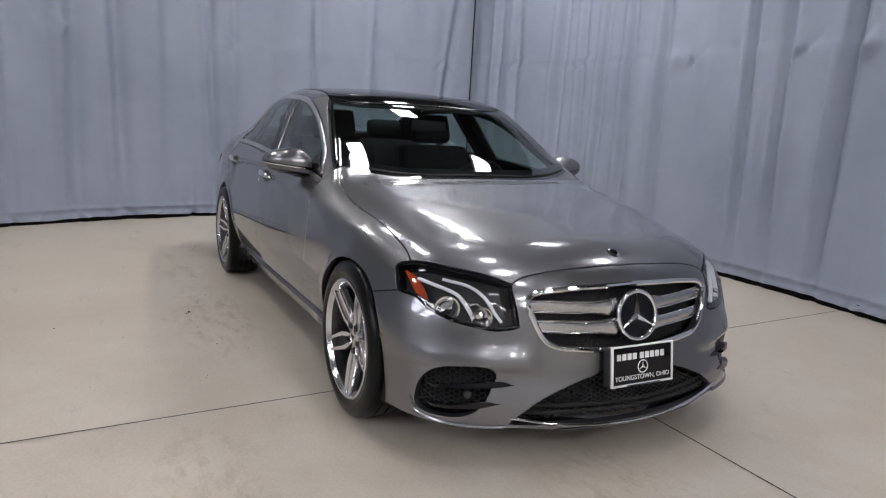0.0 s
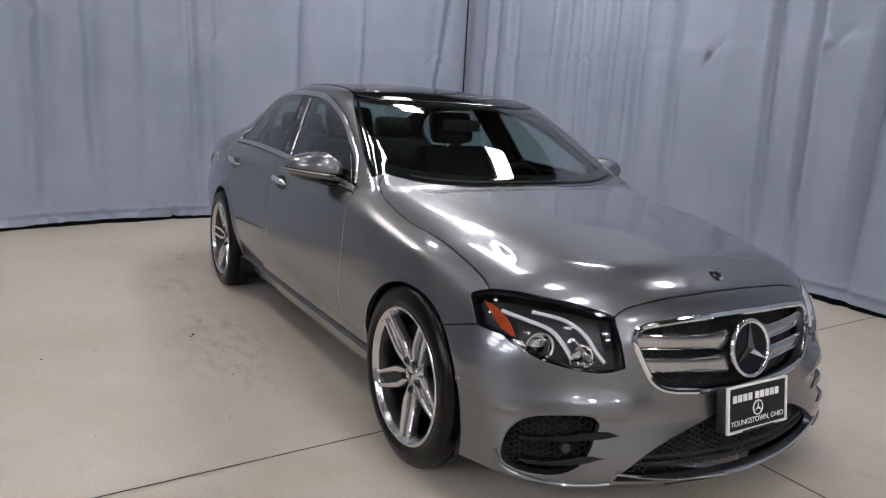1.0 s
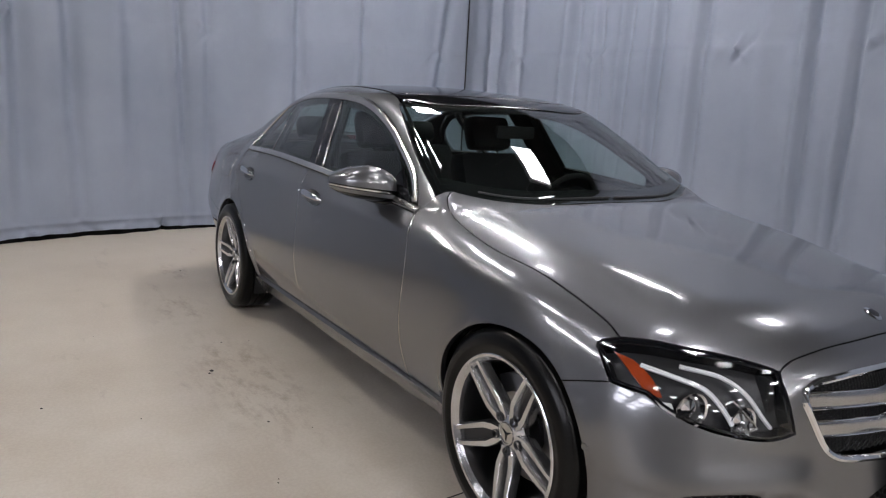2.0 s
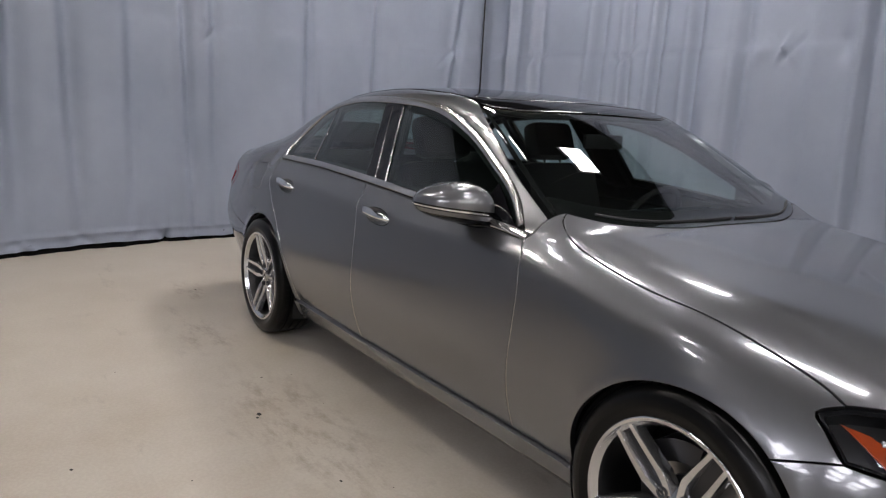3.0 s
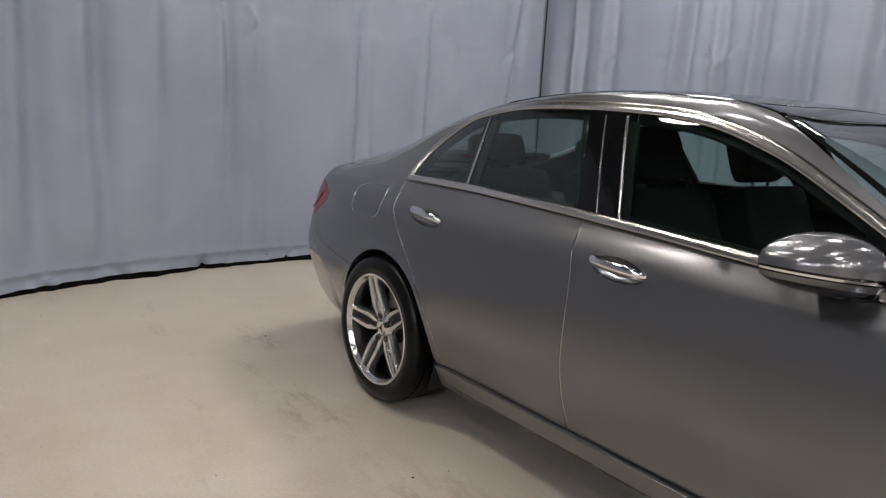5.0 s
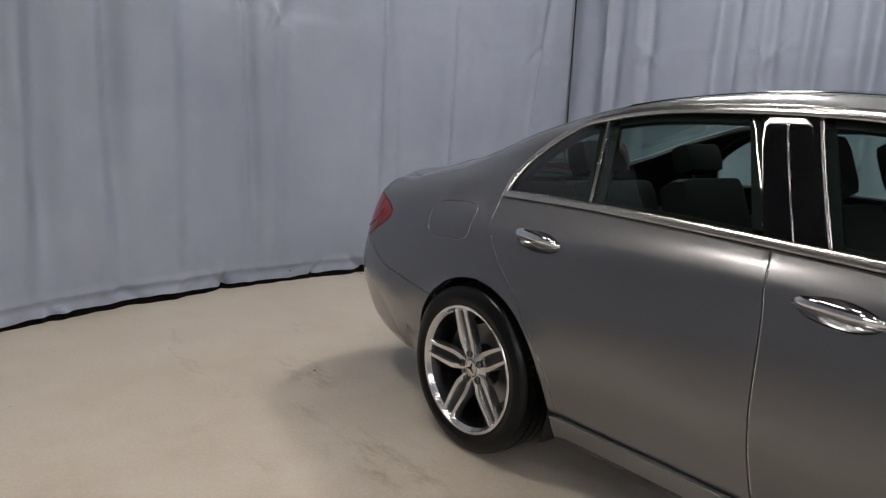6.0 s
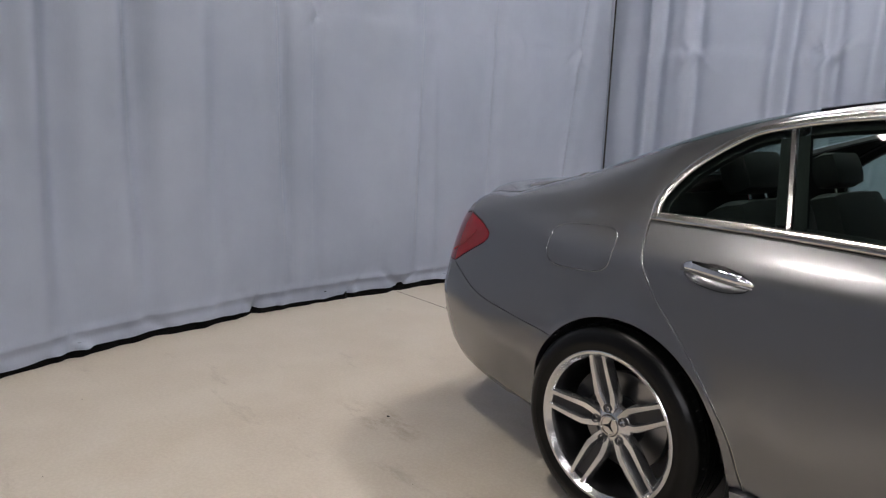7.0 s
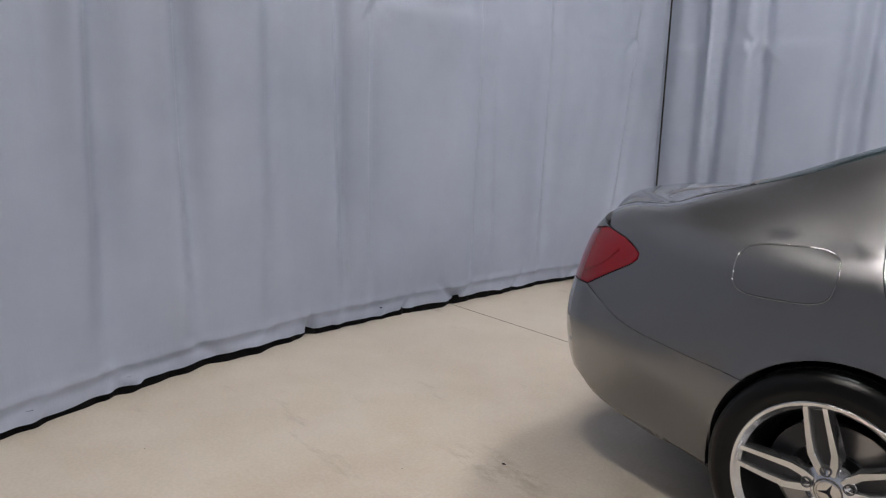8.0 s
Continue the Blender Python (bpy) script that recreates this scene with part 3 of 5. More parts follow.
tagged(part("ceiling", bm, CEILING, smooth=False), "plain dark ceiling", "ceiling", kind="structure")
for nm, lo, hi in (("wall_front", (16.6, -17, 0), (16.8, 5, 5.6)), ("wall_left", (-9, 5.0, 0), (16.8, 5.2, 5.6)), ("wall_rear", (-9.2, -17.2, 0), (-9, 5.2, 5.6)), ("wall_right", (-9, -17.2, 0), (16.8, -17, 5.6))):
    bm = bmesh.new()
    box(bm, lo, hi)
    tagged(part(nm, bm, {"wall_front": WALL, "wall_right": WALL}.get(nm, LINER), smooth=False), "plain painted wall of the hall", "wall", kind="structure")


def joint(a, b):
    a, b = Vector((*a, 0)), Vector((*b, 0))
    d = (b - a).normalized()
    s = Vector((-d.y, d.x, 0)) * 0.004
    up = Vector((0, 0, 0.0025))
    return mesh_object("floor_joint", [a - s + up, b - s + up, b + s + up, a + s + up], [(0, 1, 2, 3)], JOINT, floor)


joint((1.45, -5.0), (0.94, 4.1))
joint((6.5, 0.36), (-4.7, 0.48))

# ceiling panels that light the room


def ceiling_light(x, y, lx, ly, glow=LAMP, z=CEIL):
    top = tagged(new("ceiling_light"), "bright rectangular ceiling light panel", "light", "ceiling lights")
    top.location = (x, y, z)
    bm = bmesh.new()
    box(bm, (-lx / 2, -ly / 2, -0.01), (lx / 2, ly / 2, 0.0))
    part("diffuser", bm, glow, top, smooth=False)
    bm = bmesh.new()
    box(bm, (-lx / 2 - 0.02, -ly / 2 - 0.02, 0.002), (lx / 2 + 0.02, ly / 2 + 0.02, 0.06))
    part("housing", bm, WHITE, top, smooth=False)
    for dx in (-0.4, 0.4):
        bm = bmesh.new()
        tube(bm, [(dx * lx, 0, 0.06), (dx * lx, 0, 5.6 - z)], 0.003, 6)
        part("hanging_wire", bm, STEEL, top)
    return top


ceiling_light(-0.50, 0.06, 0.42, 0.27, DIM_LAMP)
for x, y in ((0.55, -4.3), (0.55, -2.75), (1.5, -0.3)):
    ceiling_light(x, y, 0.42, 0.27, DIM_LAMP)
for x, y in ((6.0, -2.2), (5.2, -4.4), (7.2, -4.4)):
    ceiling_light(x, y, 0.55, 0.35)
# unseen panel, made stronger to brighten the bonnet and front bumper
ceiling_light(3.1, -0.6, 0.55, 0.35, FRONT_LAMP)
for x, y in ((4.7, -0.5), (6.2, 0.6)):
    ceiling_light(x, y, 0.55, 0.35)
ceiling_light(-0.50, 2.27, 0.52, 0.33, DIM_LAMP)
ceiling_light(-2.08, 1.36, 0.44, 0.29, BRIGHT_LAMP)
ceiling_light(-1.15, -1.2, 0.38, 0.25, DIM_LAMP)
ceiling_light(-3.0, 1.6, 0.50, 0.33, DIM_LAMP)
ceiling_light(-2.15, -2.25, 0.56, 0.34, SIDE_LAMP)
# added fill panel, no known source: brightens the bonnet and left curtain
ceiling_light(1.9, 2.55, 0.50, 0.33, DIM_LAMP)
for x in (8.4, 11.0, 13.6):
    for y in (-3.0, -1.0, 1.0, 3.0):
        ceiling_light(x, y, 0.55, 0.35, WARM_LAMP)

# rows of lights in the open hall beside the bay
for x in (3.4, 6.4):
    for y in (-7.4, -9.6, -11.8):
        ceiling_light(x, y, 1.9, 1.3, HALL_LAMP)

# ---- the car ----
car = tagged(new("car"), "dark grey metallic saloon car with silver alloy wheels", "car")


def both(fn):
    for s in (-1, 1):
        fn(s)


SILL = 0.305
ARCH_Z = HUB + 0.006
front_arch = lambda a0, a1: arc(AXLE, ARCH_Z, ARCH_F, a0, a1)
rear_arch = lambda a0, a1: arc(ARCH_X, ARCH_Z, ARCH_R, a0, a1)
cut_f = math.degrees(math.asin((SILL - ARCH_Z) / ARCH_F))
cut_r = math.degrees(math.asin((SILL - ARCH_Z) / ARCH_R))

# outlines on the side, (x, height)
b_shut = [(-0.34, 1.03), (-0.315, 0.90), (-0.307, 0.78), (-0.303, 0.634), (-0.295, 0.48), (-0.286, SILL)]
r_shut = [(-1.44, 1.055), (-1.405, 0.94), (-1.337, 0.831), (-1.226, 0.716), (-1.12, 0.589), (-1.045, 0.46), (-1.01, SILL)]
f_shut = [(0.757, 0.955), (0.80, 0.90), (0.815, 0.80), (0.815, 0.65), (0.808, 0.48), (0.80, SILL)]
belt_rear = [(-0.34, 1.03), (-0.94, 1.052), (-1.44, 1.055)]
belt_front = [(0.757, 0.955), (0.241, 0.998), (-0.34, 1.03)]
front_door = np.r_[curve(f_shut)[:-1], line([f_shut[-1], b_shut[-1]])[:-1], curve(b_shut[::-1])[:-1], curve(belt_front[::-1])[:-1]]
rear_door = np.r_[curve(b_shut)[:-1], line([b_shut[-1], r_shut[-1]])[:-1], curve(r_shut[::-1])[:-1], curve(belt_rear[::-1])[:-1]]


def doors(s):
    to = lambda q: side_to(q, s)
    for nm, outline, x, z in (("front_door", front_door, -0.125, 0.910), ("rear_door", rear_door, -1.145, 0.928)):
        w = np.linspace(0, 2 * math.pi, 41)[:-1]
        hole = side_from(np.stack([x + 0.100 * np.cos(w), z - 0.004 + 0.034 * np.sin(w) - 0.06 * 0.100 * np.cos(w)], 1))
        door = shell(nm, side_from(outline), to, PAINT, car, [hole])
        dish("handle_bowl", hole, to, PAINT, door, 0.026)
        u = np.linspace(-1, 1, 17)
        p = to(side_from(np.stack([x + 0.112 * u, z + 0.004 - 0.008 * u], 1)))
        p = p + (0.004 + 0.024 * (1 - u**4))[:, None] * grad(p)
        bm = bmesh.new()
        tube(bm, p, [0.004 + 0.010 * (1 - v**4) for v in u], 12, 1.45)
        part("door_handle", bm, CHROME, door, "polished chrome pull handle")
        bm = bmesh.new()
        tube(bm, p + [0, s * 0.006, -0.010], [0.002 + 0.006 * (1 - v**4) for v in u], 10, 0.9)
        part("handle_strip", bm, PAINT, door, "grey painted lower edge of the handle")


both(doors)

# front wing: door edge, sill, wheel arch, bumper seam, lamp, bonnet line
hood_side = [(0.81, 0.70), (0.832, 0.737), (0.90, 0.768), (1.03, 0.788), (1.2, 0.793), (1.35, 0.785), (1.55, 0.770), (1.72, 0.764), (1.795, 0.775)]
SEAM = 0.618
LAMP_TAIL = (1.84, 0.655)
a_seam = math.degrees(math.asin((SEAM - ARCH_Z) / ARCH_F))
wing_low = np.r_[line([(0.80, SILL), (AXLE - ARCH_F * math.cos(radians(cut_f)), SILL)])[:-1], front_arch(180 - cut_f, a_seam)[:-1], line([(AXLE + ARCH_F * math.cos(radians(a_seam)), SEAM), LAMP_TAIL])]
hood_q = side_top(curve(hood_side))
tip = hood_q[-1]


def wing(s):
    to = lambda q: side_to(q, s)
    low = side_from(wing_low)
    f = side_from(curve(f_shut))
    lamp = curve([side_from(np.array([LAMP_TAIL]))[0], *side_from([(1.785, 0.705), (1.752, 0.735)]), tip])
    top = hood_q[::-1]
    base_q = line([top[-1], f[0]])
    shell("front_wing", np.r_[f[:-1], low[:-1], lamp[:-1], top[:-1], base_q[:-1]], to, PAINT, car)


both(wing)


a_r = 180 - math.degrees(math.asin((0.600 - ARCH_Z) / ARCH_R))
REAR_SEAM = (0.600, a_r, ARCH_X + ARCH_R * math.cos(radians(a_r)))
REAR_LINE = curve([(REAR_SEAM[2], 0.600), (-1.98, 0.625), (-2.2, 0.66), (-2.40, 0.755)])


def quarter(s):
    to = lambda q: side_to(q, s)
    r = side_from(curve(r_shut))
    seam_r, a_r, x_r = REAR_SEAM
    low = side_from(np.r_[line([(-1.01, SILL), (ARCH_X + ARCH_R * math.cos(radians(cut_r)), SILL)], 0.01)[:-1], rear_arch(cut_r, a_r)[:-1], REAR_LINE])
    lamp = side_from(curve(TAIL_EDGE))
    deck = side_top(curve([(-2.42, 0.605), (-2.3, 0.628), (-2.1, 0.625), (-1.95, 0.60)]))
    rear_pillar = side_top(curve([(-1.95, 0.60), (-1.7, 0.59), (-1.4, 0.575), (-1.12, 0.565), (-0.8, 0.56), (-0.4, 0.56), (0.0, 0.572), (0.15, 0.592)]))
    a_in = side_top(curve([(0.15, 0.592), (0.25, 0.634), (0.51, 0.706), (0.79, 0.765)]))
    base_q = side_from(line([(0.775, 0.955), (0.70, 0.945)]))
    dlo = side_from(curve(DLO_TOP))
    outline = np.r_[r[:-1], low[:-1], lamp[:-1], line([lamp[-1], deck[0]])[:-1], deck[:-1], rear_pillar[:-1], a_in[:-1], line([a_in[-1], dlo[0]])[:-1], dlo[:-1]]
    u = np.linspace(0, 2 * math.pi, 61)[:-1]
    sq = lambda a: np.sign(a) * np.abs(a) ** 0.55
    flap = side_from(np.stack([-1.668 + 0.147 * sq(np.cos(u)), 0.935 + 0.077 * sq(np.sin(u)) + 0.05 * 0.147 * sq(np.cos(u))], 1))
    panel = shell("body_side", outline, to, PAINT, car, [flap] if s < 0 else [], gap=0.0016)
    if s < 0:
        shell("fuel_flap", flap, to, PAINT, panel)
        # added satin bar imitates the light caught by the flap's painted edge
        strip("flap_edge_glint", flap, to, 0.0014, SATIN, panel, -0.0003, 0.8, closed=True)
    shell("inner_lining", outline, to, CABIN, panel, lift=-0.03, depth=0.002, label="dark inner lining", grid=0.06)


TAIL_EDGE = [(-2.40, 0.755), (-2.285, 0.82), (-2.20, 0.868), (-2.178, 0.905), (-2.245, 0.945), (-2.35, 0.975)]
DLO_TOP = [(0.757, 0.955), (0.62, 1.085), (0.422, 1.203), (0.198, 1.317), (-0.061, 1.396), (-0.44, 1.425), (-0.85, 1.422), (-1.154, 1.381), (-1.285, 1.328), (-1.400, 1.238), (-1.457, 1.135), (-1.44, 1.055)]
both(quarter)

# window openings: a bright frame round tinted panes, with black pillars between
belt = curve(belt_rear[::-1] + belt_front[::-1][1:])
loop = np.r_[curve(DLO_TOP)[:-1], belt[:-1]]


def shrink(poly, d):
    e = np.roll(poly, -1, 0) - np.roll(poly, 1, 0)
    n = np.stack([-e[:, 1], e[:, 0]], 1) / np.linalg.norm(e, axis=1)[:, None]
    area = 0.5 * np.sum(poly[:, 0] * np.roll(poly[:, 1], -1) - np.roll(poly[:, 0], -1) * poly[:, 1])
    return poly + n * d * np.sign(area)


def windows(s):
    to = lambda q: side_to(q, s)
    q = side_from(loop)
    frame_ = tagged(new("window_surround"), "satin silver trim round the side windows")
    frame_.parent = car
    for nm, run, turn in (("upper_trim", DLO_TOP, 1), ("belt_trim", [tuple(p) for p in belt[::6]] + [tuple(belt[-1])], 1)):
        c = side_from(curve(run, 0.02))[3 if nm == "upper_trim" else 0:]
        e = np.gradient(c, axis=0)
        n = np.stack([-e[:, 1], e[:, 0]], 1) / np.linalg.norm(e, axis=1)[:, None]
        rows = []
        for off, lift in ((0.002, -0.006), (0.001, 0.002), (0.007, 0.0048), (0.021, 0.0048), (0.0275, 0.002), (0.028, -0.008)):
            p = to(c + n * off * turn)
            rows.append(p + lift * grad(p))
        k = len(c)
        fs = [(r * k + i, r * k + i + 1, (r + 1) * k + i + 1, (r + 1) * k + i) for r in range(len(rows) - 1) for i in range(k - 1)]
        mesh_object(nm, np.concatenate(rows), fs, SATIN, frame_, smooth=True)
    inner = shrink(q, 0.010)
    b0, b1 = side_from([(-0.20, 1.044), (-0.341, 1.388)])
    c0, c1 = side_from([(-0.37, 1.047), (-0.512, 1.389)])
    d0, d1 = side_from([(-0.998, 1.07), (-1.09, 1.338)])

    def clip(poly, a, b, keep):
        d = b - a
        side = lambda p: keep * (d[0] * (p[1] - a[1]) - d[1] * (p[0] - a[0]))
        out = []
        for p, r in zip(poly, np.roll(poly, -1, 0)):
            u, w = side(p), side(r)
            if u >= 0:
                out.append(p)
            if u * w < 0:
                out.append(p + (r - p) * u / (u - w))
        return np.array(out)

    front = clip(inner, b0, b1, -1)
    pillar = clip(clip(inner, b0, b1, 1), c0, c1, -1)
    rest = clip(inner, c0, c1, 1)
    e = 0.008 * np.array([1, 0.1])
    mid, quarter_w = clip(rest, d0 + e, d1 + e, -1), clip(rest, d0 - e, d1 - e, 1)
    bar = clip(clip(rest, d0 + e, d1 + e, 1), d0 - e, d1 - e, -1)
    shell("front_side_window", front, to, GLASS, car, grid=0.03, lift=-0.004, depth=0.003, label="tinted side window")
    shell("rear_side_window", mid, to, GLASS, car, grid=0.03, lift=-0.004, depth=0.003)
    shell("quarter_window", quarter_w, to, GLASS, car, grid=0.03, lift=-0.004, depth=0.003)
    shell("centre_pillar", pillar, to, BLACK, car, grid=0.025, lift=-0.001, depth=0.02, label="gloss black pillar")
    for (p, r), nm, wide in (((b0 * 0.5 + c0 * 0.5, b1 * 0.5 + c1 * 0.5), "pillar_seam", 0.0025), ((b0 + [0.010, 0], b1 + [0.010, 0]), "window_guide", 0.005)):
        strip(nm, line([p + 0.02 * (r - p), r - 0.03 * (r - p)], 0.03), to, wide, SATIN, car, -0.001, 0.6)
    c = side_from(np.array([tuple(p) for p in belt[::6]] + [tuple(belt[-1])]))
    strip("belt_seal", c - [0, 0.004], to, 0.004, PLASTIC, car, -0.002, 0.6)
    for poly, nm in ((front, "front_frame_lining"), (mid, "rear_frame_lining"), (quarter_w, "quarter_lining")):
        hole = shrink(poly, 0.034)
        shell(nm, poly, to, CABIN, car, [hole], grid=0.06, lift=-0.022, depth=0.018, gap=0.0)
    shell("pillar_lining", np.r_[pillar], to, CABIN, car, grid=0.05, lift=-0.03, depth=0.03, gap=-0.012)
    shell("window_divider", bar, to, SATIN, car, grid=0.05, lift=0.0, depth=0.02)


both(windows)

# skirts
def skirt(s):
    to = lambda q: side_to(q, s)
    low = np.r_[line([(-1.045, SILL), (1.095, SILL)])[:-1], line([(1.095, SILL), (1.12, 0.23), (1.12, 0.196)])[:-1], line([(1.12, 0.196), (-1.06, 0.196)])[:-1], line([(-1.06, 0.196), (-1.045, SILL)])[:-1]]
    shell("side_skirt", side_from(low), to, PAINT, car, lift=0.016, depth=0.04)


both(skirt)

# bonnet
nose_edge = [(2.105, 0.497), (2.105, 0.455), (2.12, 0.35), (2.138, 0.18), (2.145, 0.0)]
half = np.r_[curve(hood_side)[:-1], curve([(1.795, 0.775), (1.857, 0.739), (1.951, 0.67), (2.04, 0.576), (2.105, 0.497)])[:-1], curve(nose_edge)]
rear_edge = curve([(1.0, 0.0), (0.985, 0.3), (0.91, 0.53), (0.84, 0.66), (0.81, 0.70)])
half = np.r_[rear_edge[:-1], half]
full = np.r_[half, (half * [1, -1])[::-1][1:-1]]
shell("bonnet", full, top_to, PAINT, car, grid=0.04)

# windscreen, roof, rear window, boot lid
ws = np.r_[curve([(0.268, 0.0), (0.257, 0.3), (0.228, 0.47), (0.165, 0.586)])[:-1], curve([(0.165, 0.586), (0.25, 0.622), (0.51, 0.692), (0.79, 0.748)])[:-1], curve([(0.79, 0.745), (0.90, 0.56), (0.975, 0.3), (0.99, 0.0)])]
shell("windscreen", np.r_[ws, (ws * [1, -1])[::-1][1:-1]], top_to, SCREEN, car, grid=0.05, lift=-0.003, depth=0.004, label="clear windscreen")
rf = np.r_[curve([(0.26, 0.0), (0.249, 0.3), (0.220, 0.47), (0.153, 0.582)])[:-1], line([(0.153, 0.582), (-0.1, 0.56), (-0.4, 0.55), (-1.06, 0.55)])[:-1], curve([(-1.06, 0.55), (-1.12, 0.3), (-1.14, 0.0)])]
shell("roof_panel", np.r_[rf, (rf * [1, -1])[::-1][1:-1]], top_to, BLACK, car, grid=0.05, lift=0.001, label="gloss black glass roof")
rw = np.r_[curve([(-1.15, 0.0), (-1.13, 0.3), (-1.08, 0.555)])[:-1], curve([(-1.08, 0.555), (-1.4, 0.565), (-1.7, 0.58), (-1.90, 0.585)])[:-1], curve([(-1.90, 0.585), (-1.97, 0.3), (-1.99, 0.0)])]
shell("rear_window", np.r_[rw, (rw * [1, -1])[::-1][1:-1]], top_to, GLASS, car, grid=0.05, lift=-0.003, depth=0.004)
bl = np.r_[curve([(-2.0, 0.0), (-1.98, 0.3), (-1.915, 0.585)])[:-1], curve([(-1.915, 0.585), (-2.1, 0.625), (-2.3, 0.63), (-2.43, 0.61)])[:-1], curve([(-2.43, 0.61), (-2.49, 0.3), (-2.50, 0.0)])]
shell("boot_lid", np.r_[bl, (bl * [1, -1])[::-1][1:-1]], top_to, PAINT, car, grid=0.05)

# front bumper, (y, height) from ahead
grille = np.r_[curve([(0.0, 0.713), (-0.25, 0.706), (-0.40, 0.693)])[:-1], curve([(-0.40, 0.693), (-0.44, 0.678), (-0.453, 0.645), (-0.43, 0.58), (-0.40, 0.522), (-0.36, 0.494), (-0.31, 0.484)])[:-1], curve([(-0.31, 0.484), (-0.18, 0.474), (0.0, 0.470)])]
grille = np.r_[grille, mirrored(grille)[1:-1]]
intake = np.r_[line([(0.0, 0.392), (-0.15, 0.390)])[:-1], curve([(-0.15, 0.390), (-0.32, 0.336), (-0.43, 0.287), (-0.515, 0.225), (-0.53, 0.205)])[:-1], curve([(-0.53, 0.205), (-0.32, 0.197), (0.0, 0.195)])]
intake = np.r_[intake, mirrored(intake)[1:-1]]
vent = curve([(-0.815, 0.235), (-0.825, 0.30), (-0.805, 0.365), (-0.75, 0.408), (-0.63, 0.418), (-0.575, 0.39), (-0.592, 0.345), (-0.612, 0.305), (-0.645, 0.262), (-0.72, 0.228)], closed=True)
lamp_in = [(-0.502, 0.695), (-0.496, 0.63), (-0.488, 0.566)]
lamp_low = [(-0.488, 0.566), (-0.53, 0.554), (-0.597, 0.553), (-0.70, 0.574), (-0.774, 0.609), (-0.805, 0.645)]
q_top = top_to(curve(nose_edge))
q_top = np.stack([np.arctan2(q_top[:, 1], q_top[:, 0] - 1.1), q_top[:, 2]], 1)[::-1]
lamp_tip = nose_side(np.array([LAMP_TAIL]))[0]
q_in = mirrored(nose_from(curve(lamp_in)))[::-1]
q_low = mirrored(nose_from(curve(lamp_low)))[::-1]
arch_front = front_arch(a_seam, -29)
q_arch = nose_side(arch_front)
bottom = line([q_arch[-1], (q_arch[-1][0] * 0.8, 0.185), (0.3, 0.178), (0.0, 0.174)])
halfb = np.r_[q_top[:-1], line([q_top[-1], q_in[0]])[:-1], q_in[:-1], q_low[:-1], line([q_low[-1], lamp_tip])[:-1], line([lamp_tip, q_arch[0]])[:-1], q_arch[:-1], bottom]
outline = np.r_[halfb, mirrored(halfb)[1:-1]]
hole_g, hole_i, hole_v = nose_from(grille), nose_from(intake), nose_from(vent)
shell("front_bumper", outline, end_to, PAINT, car, [hole_g, hole_i, hole_v, mirrored(hole_v)], grid=0.03, depth=0.03)

# radiator grille
def ring_strip(name, loop2, to, radius, mat, parent, lift=0.0, flat=1.0, label=""):
    return strip(name, loop2, to, radius, mat, parent, lift, flat, label, True)


grille_t = tagged(new("grille"))
grille_t.parent = car
tagged(grille_t, "chrome-framed radiator grille with two louvres")
shell("grille_backing", shrink(hole_g, -0.012), end_to, PLASTIC, grille_t, lift=-0.075, depth=0.002, grid=0.05)
honeycomb("grille_mesh", hole_g, end_to, 0.016, -0.05, PLASTIC, grille_t, 0.0016)
ring_strip("grille_frame", hole_g, end_to, 0.009, CHROME, grille_t, 0.002, 1.2, "polished chrome frame")
for s in (-1, 1):
    for z0, z1, yo in ((0.645, 0.630, 0.445), (0.568, 0.553, 0.415)):
        y = np.linspace(0.085, yo, 22)
        q = nose_from(np.stack([s * y, z1 + (z0 - z1) * (y - 0.085) / (yo - 0.085)], 1))
        strip("louvre", q, end_to, [0.013 + 0.009 * (1 - step01(0.08, 0.2, v)) for v in y], LOUVRE, grille_t, -0.022, 1.75, "silver louvre with chrome edges")
        for dz in (-0.021, 0.0215):
            strip("louvre_edge", q + [0, dz], end_to, 0.0035, CHROME, grille_t, -0.016)

# three-armed emblem in the grille
EX, EZ = 2.258, 0.600


def star(bm, r, deep, width):
    """Three tapering arms with a raised ridge, in the xz plane and raised along -y."""
    c = bm.verts.new((0, -deep, 0))
    for k in range(3):
        a = math.pi / 2 + 2 * math.pi * k / 3
        t = bm.verts.new((r * math.cos(a), -deep * 0.25, r * math.sin(a)))
        sides = []
        for d in (-1, 1):
            b = a + d * math.pi / 3
            sides.append(bm.verts.new((width * math.cos(b), 0, width * math.sin(b))))
        bm.faces.new((c, sides[0], t))
        bm.faces.new((c, t, sides[1]))


def emblem(parent, m, r, ring, name="emblem", label="round chrome emblem with three arms", back=BLACK, metal=CHROME):
    bm = bmesh.new()
    lathe(bm, [(r + ring * math.cos(w), ring * math.sin(w)) for w in np.linspace(0, 2 * math.pi, 13)[:-1]], 48, closed=True)
    part(name + "_ring", bm, metal, parent, label).matrix_basis = m
    bm = bmesh.new()
    lathe(bm, [(0.0005, 0.002), (r, 0.002)], 40)
    part(name + "_disc", bm, back, parent).matrix_basis = m
    bm = bmesh.new()
    star(bm, r, r * 0.16, r * 0.17)
    part(name + "_star", bm, metal, parent, smooth=False).matrix_basis = m


